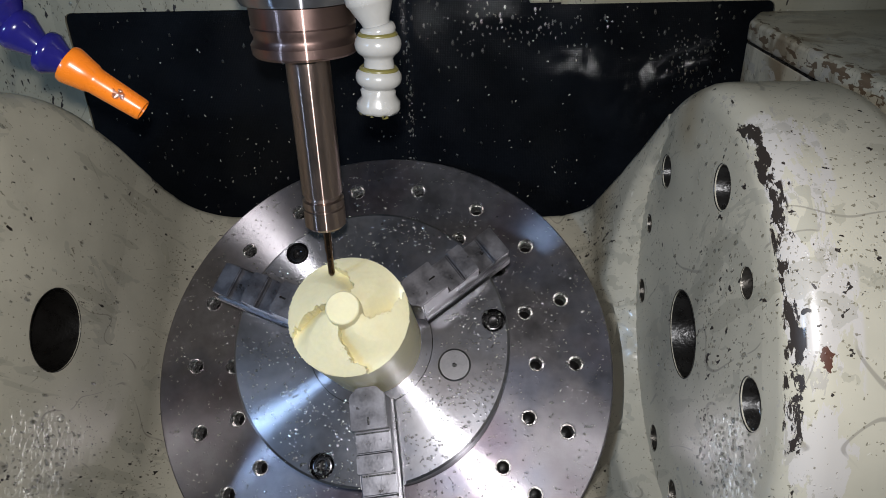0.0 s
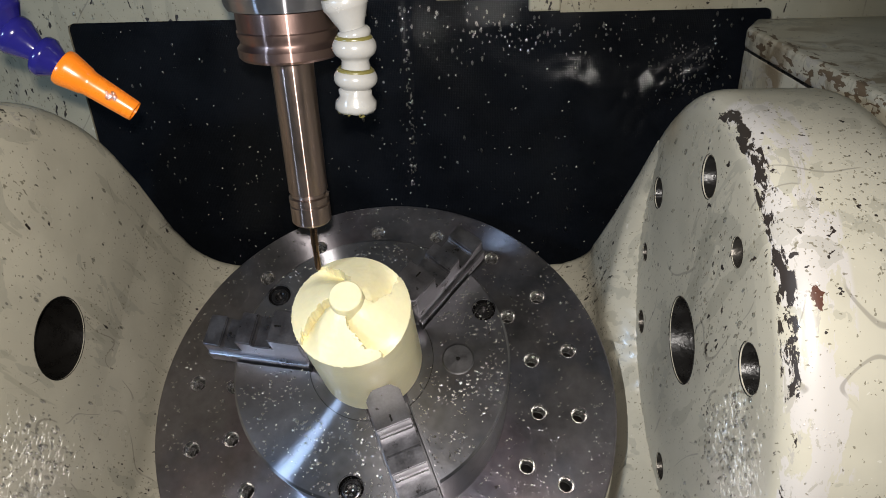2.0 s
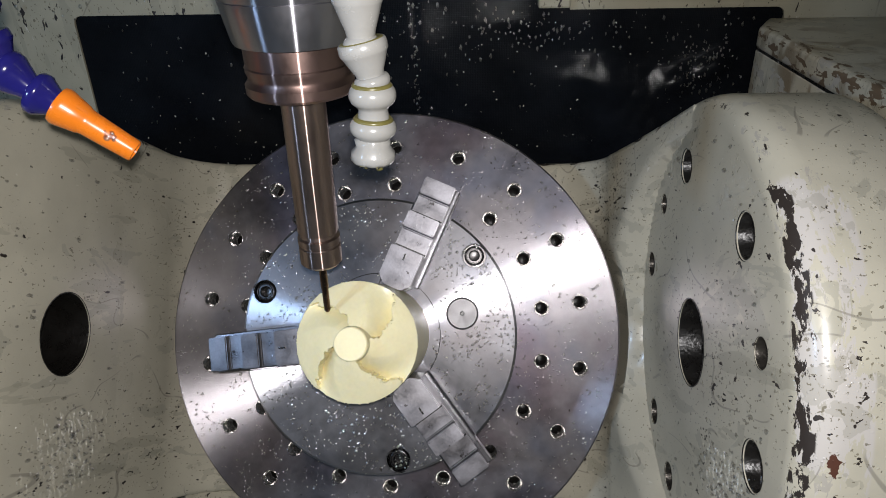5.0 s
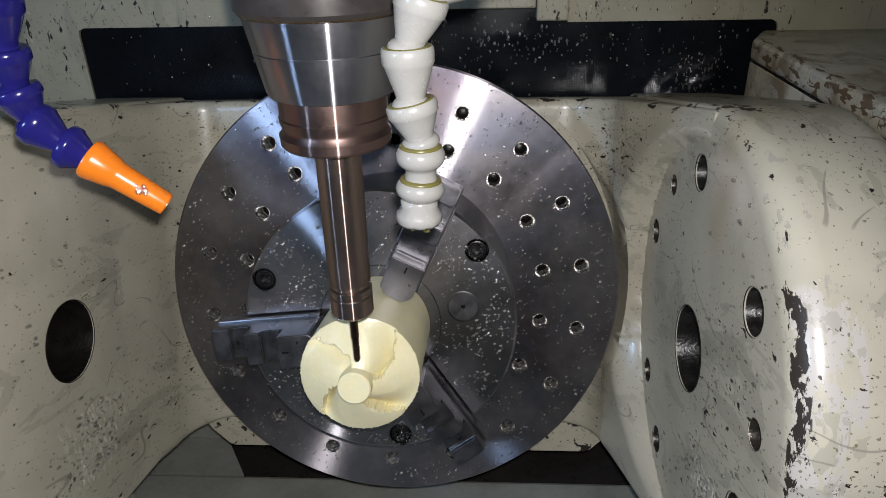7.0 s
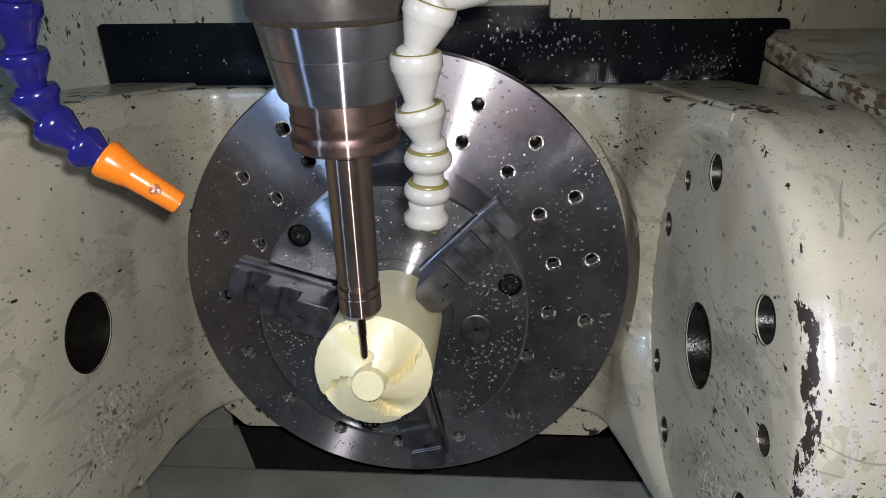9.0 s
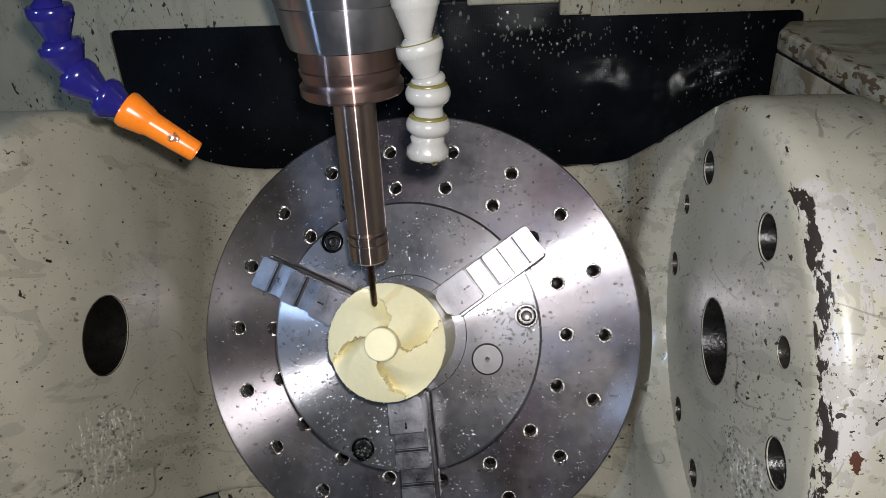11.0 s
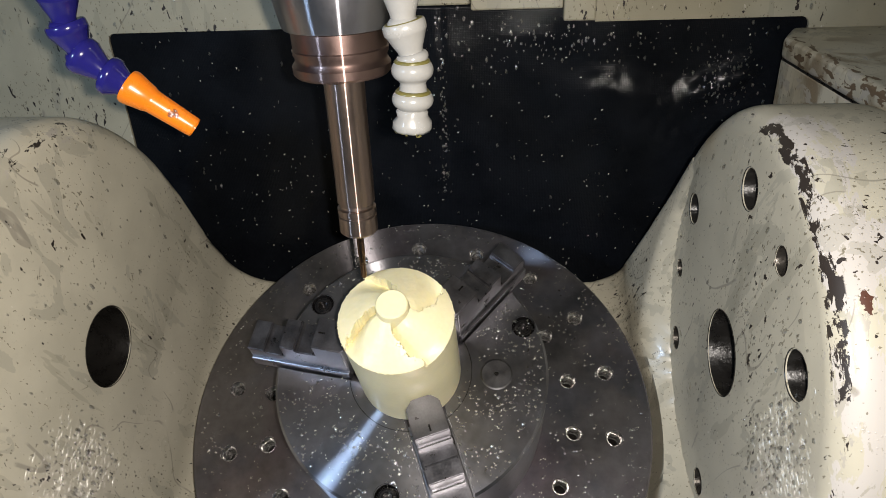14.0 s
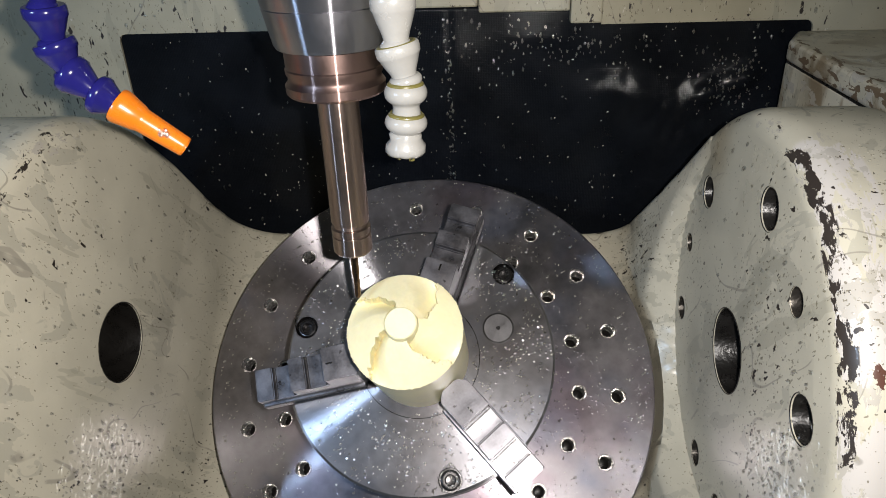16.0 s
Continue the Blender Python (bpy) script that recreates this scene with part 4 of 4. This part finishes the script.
def scatter(chuck):
    face = []
    while len(face) < 230:
        r, a = CHUCK_R * math.sqrt(random.random()), random.uniform(0, 360)
        if r < WORK_R + 0.003 or noise.noise(Vector((r * 60 * math.cos(radians(a)), r * 60 * math.sin(radians(a)), 4))) < -0.05:
            continue
        face.append(((r * math.cos(radians(a)), r * math.sin(radians(a)), CHUCK_Z + 0.0001), (0, 0, 1)))
    tagged(flakes("chips", face, FLAKE, 0.00052, chuck), "fine cream plastic chips", kind="stuff")
    rim = []
    while len(rim) < 260:
        r, a = random.uniform(CHUCK_R + 0.003, TABLE_R - 0.002), random.uniform(0, 2 * math.pi)
        if noise.noise(Vector((r * 40 * math.cos(a), r * 40 * math.sin(a), 2))) > -0.1 and min(abs(r - 0.1338), abs(r - 0.1070)) > 0.006:
            rim.append(((r * math.cos(a), r * math.sin(a), TABLE_Z + 0.0001), (0, 0, 1)))
    tagged(flakes("chips", rim, FLAKE, 0.00042, table), "fine cream plastic chips", kind="stuff")
    # Pale flakes: plastic chips, and drop glints put in as white specks.
    spots = [((random.uniform(-0.24, 0.27), 0.2235, random.uniform(-0.2, 0.135)), (0, -1, 0.3)) for _ in range(420)]
    tagged(flakes("chips_and_glints", spots, FLAKE, 0.0007), "cream plastic chips stuck to the black cover, some standing in for drop glints", "plastic chips", kind="stuff")


WATER = bpy.data.materials.new("coolant_water")
WATER.use_nodes = True
tree = WATER.node_tree
clear, shine, both = tree.nodes.new("ShaderNodeBsdfTransparent"), tree.nodes.new("ShaderNodeBsdfAnisotropic"), tree.nodes.new("ShaderNodeMixShader")
shine.inputs["Roughness"].default_value = 0.15
both.inputs[0].default_value = 0.38
tree.links.new(clear.outputs[0], both.inputs[1])
tree.links.new(shine.outputs[0], both.inputs[2])
tree.links.new(both.outputs[0], tree.nodes["Material Output"].inputs["Surface"])


# Additive gloss: reflected glints on the wet arms, put in as streak shapes.
GLINT_RUNS = WATER.copy()
GLINT_RUNS.name = "coolant_glint_streaks"
tree = GLINT_RUNS.node_tree
gleam, total = tree.nodes.new("ShaderNodeBsdfAnisotropic"), tree.nodes.new("ShaderNodeAddShader")
gleam.inputs["Roughness"].default_value = 0.32
gleam.inputs["Color"].default_value = (0.16, 0.16, 0.16, 1)
bare = tree.nodes.new("ShaderNodeBsdfTransparent")
tree.links.new(bare.outputs[0], total.inputs[0])
tree.links.new(gleam.outputs[0], total.inputs[1])
tree.links.new(total.outputs[0], tree.nodes["Material Output"].inputs["Surface"])


def droplets(name, spots, size, parent=None, run=1.0, mat=None):
    """Flattened beads of coolant; spots are (place, normal, direction in which they run)."""
    bm = bmesh.new()
    for p, n, d in spots:
        s = size * random.choice((0.5, 0.7, 0.8, 1.0, 1.0, 1.5))
        z = Vector(n).normalized()
        y = (Vector(d) - z * z.dot(Vector(d))).normalized()
        m = Matrix((y.cross(z), y, z)).transposed()
        k = random.uniform(1.0, run)
        rows = []
        for rr, hh in ((1.0, -0.05), (0.85, 0.34), (0.5, 0.52)):
            rows.append([bm.verts.new(Vector(p) + m @ Vector((s * rr * math.cos(a), s * k * rr * math.sin(a), s * hh))) for a in [math.pi * i / 4 for i in range(8)]])
        tip = bm.verts.new(Vector(p) + m @ Vector((0, 0, s * 0.58)))
        for a, b in zip(rows, rows[1:]):
            for i in range(8):
                bm.faces.new((a[i], a[(i + 1) % 8], b[(i + 1) % 8], b[i])).smooth = True
        for i in range(8):
            bm.faces.new((rows[-1][i], rows[-1][(i + 1) % 8], tip)).smooth = True
    return tagged(part(name, bm, mat or WATER, parent), kind="stuff")


def wet():
    g = random.gauss
    # arms: dense runs with added glint streaks on the scuffed faces, thin elsewhere
    spots, glint_streaks = [], []
    for side, cy, cz in ((1, -0.068, 0.050), (-1, -0.066, -0.008)):
        for _ in range(150):
            y, z = cy + g(0, 0.013), cz + g(0, 0.020)
            if math.hypot(y, z) < 0.118 and math.hypot(y, z) > 0.03:
                spots.append(((ARM_X * side, y, z), (-side, 0, 0), (0, g(0, 0.3), 1)))
        for _ in range(400):
            y, z = cy + random.uniform(-0.026, 0.020), cz + g(0, 0.017)
            if 0.03 < math.hypot(y, z) < 0.118:
                glint_streaks.append(((ARM_X * side, y, z), (-side, 0, 0), (0, 1, g(0.1, 0.12))))
        for _ in range(160):
            y, z = random.uniform(-0.11, 0.11), random.uniform(-0.08, 0.11)
            if 0.03 < math.hypot(y, z) < 0.118:
                spots.append(((ARM_X * side, y, z), (-side, 0, 0), (0, 0, 1)))
    droplets("coolant_film", spots, 0.0008, cradle, 2.6)
    droplets("coolant_film", glint_streaks, 0.00050, cradle, 5.0, GLINT_RUNS)
    # rotary table and chuck
    spots = []
    while len(spots) < 850:
        r, a = TABLE_R * math.sqrt(random.random()), random.uniform(0, 2 * math.pi)
        if r > CHUCK_R + 0.003 and r < TABLE_R - 0.003 and min(abs(r - 0.1338), abs(r - 0.1070)) > 0.007:
            spots.append(((r * math.cos(a), r * math.sin(a), TABLE_Z), (0, 0, 1), (1, 0, 0)))
    droplets("coolant_film", spots, 0.0007, table, 1.6)
    spots = []
    while len(spots) < 850:
        r, a = CHUCK_R * math.sqrt(random.random()), random.uniform(0, 360)
        off = min(abs((a - 38 - 120 * k + 180) % 360 - 180) for k in range(3))
        if WORK_R + 0.003 < r < CHUCK_R - 0.002 and r * math.sin(radians(min(90, off))) > 0.014 and noise.noise(Vector((r * math.cos(radians(a)) * 45, r * math.sin(radians(a)) * 45, 8))) > -0.12:
            spots.append(((r * math.cos(radians(a)), r * math.sin(radians(a)), CHUCK_Z), (0, 0, 1), (1, 0, 0)))
    droplets("coolant_film", spots, 0.0007, chuck, 1.4)
    # nozzle
    p, q = Vector((-0.0962, -0.050, 0.1604)), Vector((-0.0714, -0.048, 0.1408))
    d = (q - p).normalized()
    out = Vector((0.1, -0.8, 0.6))
    out = (out - d * out.dot(d)).normalized()
    spots = [(p.lerp(q, 0.68 + g(0, 0.05)) + (out + d.cross(out) * g(0, 0.25)).normalized() * 0.0055, out, d) for _ in range(9)]
    droplets("coolant_film", spots, 0.0008, blue_hose, 1.5)
    # fixed surfaces
    spots = [((random.uniform(-0.24, 0.27), 0.2235, random.uniform(-0.1, 0.135)), (0, -1, 0), (0, 0, 1)) for _ in range(320)]
    spots += [((random.gauss(0.085, 0.05), 0.2235, random.gauss(0.125, 0.012)), (0, -1, 0), (0, 0, 1)) for _ in range(160)]
    spots += [((random.gauss(0.010, 0.002), 0.2240, random.uniform(0.0, 0.15)), (0, -1, 0), (0, 0, 1)) for _ in range(110)]
    spots += [((random.gauss(0.225, 0.014), 0.2170, random.gauss(0.098, 0.014)), (0, -1, 0), (0, 0, 1)) for _ in range(130)]
    tagged(droplets("coolant_film", spots, 0.0008, None, 2.2), "clear coolant beads on the black cover", "coolant drops")
    spots = [((random.uniform(-0.36, 0.33), 0.2138, random.uniform(0.142, 0.21)), (0, -1, 0), (0, 0, 1)) for _ in range(150)]
    tagged(droplets("coolant_film", spots, 0.0009, None, 1.8), "clear coolant beads on the cream column panels", "coolant drops")


# ---- assembly ----
setting()
cloth_cover()
housings()
cradle = make_cradle()
table = make_table()
chuck = make_chuck()
work = make_work()
spindle = make_spindle()
holder = make_holder()
white_hose, blue_hose = make_hoses()
scatter(chuck)
wet()

# ---- movement ----
TIMES = [0, 0.5, 1, 1.5, 2, 2.5, 3, 3.5, 4, 4.2, 6.3, 6.5, 7, 7.5, 8, 8.5, 9, 9.5, 9.7, 11.8, 12, 12.5, 13, 13.5, 14, 14.5, 15, 15.5, 16]
TILT = [44.09, 37.88, 32.22, 32.35, 33.81, 36.72, 42.34, 45.24, 48.73, 50.32, 71.09, 73.13, 77.54, 79.17, 80.57, 81.27, 80.04, 76.52, 76.36, 47.84, 44.85, 39.51, 33.2, 29.9, 31.0, 31.99, 35.52, 40.6, 43.19]
TURN = [0.0, 1.21, 2.67, 8.68, 14.66, 23.05, 28.1, 36.19, 36.3, 33.84, 22.44, 23.33, 27.22, 24.05, 18.64, 12.87, 5.91, 0.43, -1.08, -1.56, -0.59, 0.95, 2.65, 5.63, 12.46, 18.9, 25.45, 28.01, 35.28]
SPIN_X = [0.0, -0.0018, -0.0033, -0.0066, -0.0098, -0.0135, -0.0147, -0.0154, -0.0123, -0.0123, 0.0061, 0.0061, 0.0103, 0.0119, 0.0109, 0.0088, 0.0072, 0.0063, 0.0077, -0.0003, -0.0003, -0.0014, -0.0041, -0.0063, -0.0104, -0.0137, -0.0162, -0.0164, -0.017]
SPIN_Y = [-0.0, 0.0074, 0.0131, 0.0127, 0.0114, 0.008, 0.0032, -0.0007, -0.0035, -0.0035, -0.0254, -0.0254, -0.0322, -0.0355, -0.038, -0.0366, -0.0327, -0.0288, -0.0283, 0.0014, 0.0014, 0.0065, 0.0156, 0.0193, 0.0171, 0.0152, 0.0102, 0.0047, 0.0022]
SPIN_Z = [-0.0, 0.0013, 0.0021, 0.0019, 0.0016, 0.0004, -0.0017, -0.0041, -0.0056, -0.0056, -0.0162, -0.0162, -0.0207, -0.0222, -0.023, -0.0237, -0.0224, -0.0197, -0.0193, -0.0006, -0.0006, 0.0005, 0.001, 0.0011, 0.0012, 0.0007, 0.0002, -0.0013, -0.004]


def between(values, t):
    """A smooth curve through the values at TIMES."""
    n = len(TIMES)
    k = max(i for i in range(n - 1) if TIMES[i] <= t + 1e-9)

    def slope(i):
        a, b = max(0, i - 1), min(n - 1, i + 1)
        return (values[b] - values[a]) / (TIMES[b] - TIMES[a])
    h = TIMES[k + 1] - TIMES[k]
    s = (t - TIMES[k]) / h
    return ((2 * s ** 3 - 3 * s ** 2 + 1) * values[k] + (s ** 3 - 2 * s ** 2 + s) * h * slope(k)
            + (3 * s ** 2 - 2 * s ** 3) * values[k + 1] + (s ** 3 - s ** 2) * h * slope(k + 1))


def motions():
    steps = [i / 10 for i in range(161)]
    walk(cradle, [(t, pose(0, 0, 0, between(TILT, t))) for t in steps])
    for thing in (table, chuck, work):
        walk(thing, [(t, pose(0, 0, 0, between(TILT, t)) @ pose(0, 0, 0, 0, 0, between(TURN, t))) for t in steps])
    for thing in (spindle, holder, white_hose, blue_hose):
        walk(thing, [(t, pose(between(SPIN_X, t), between(SPIN_Y, t), between(SPIN_Z, t))) for t in steps])


motions()
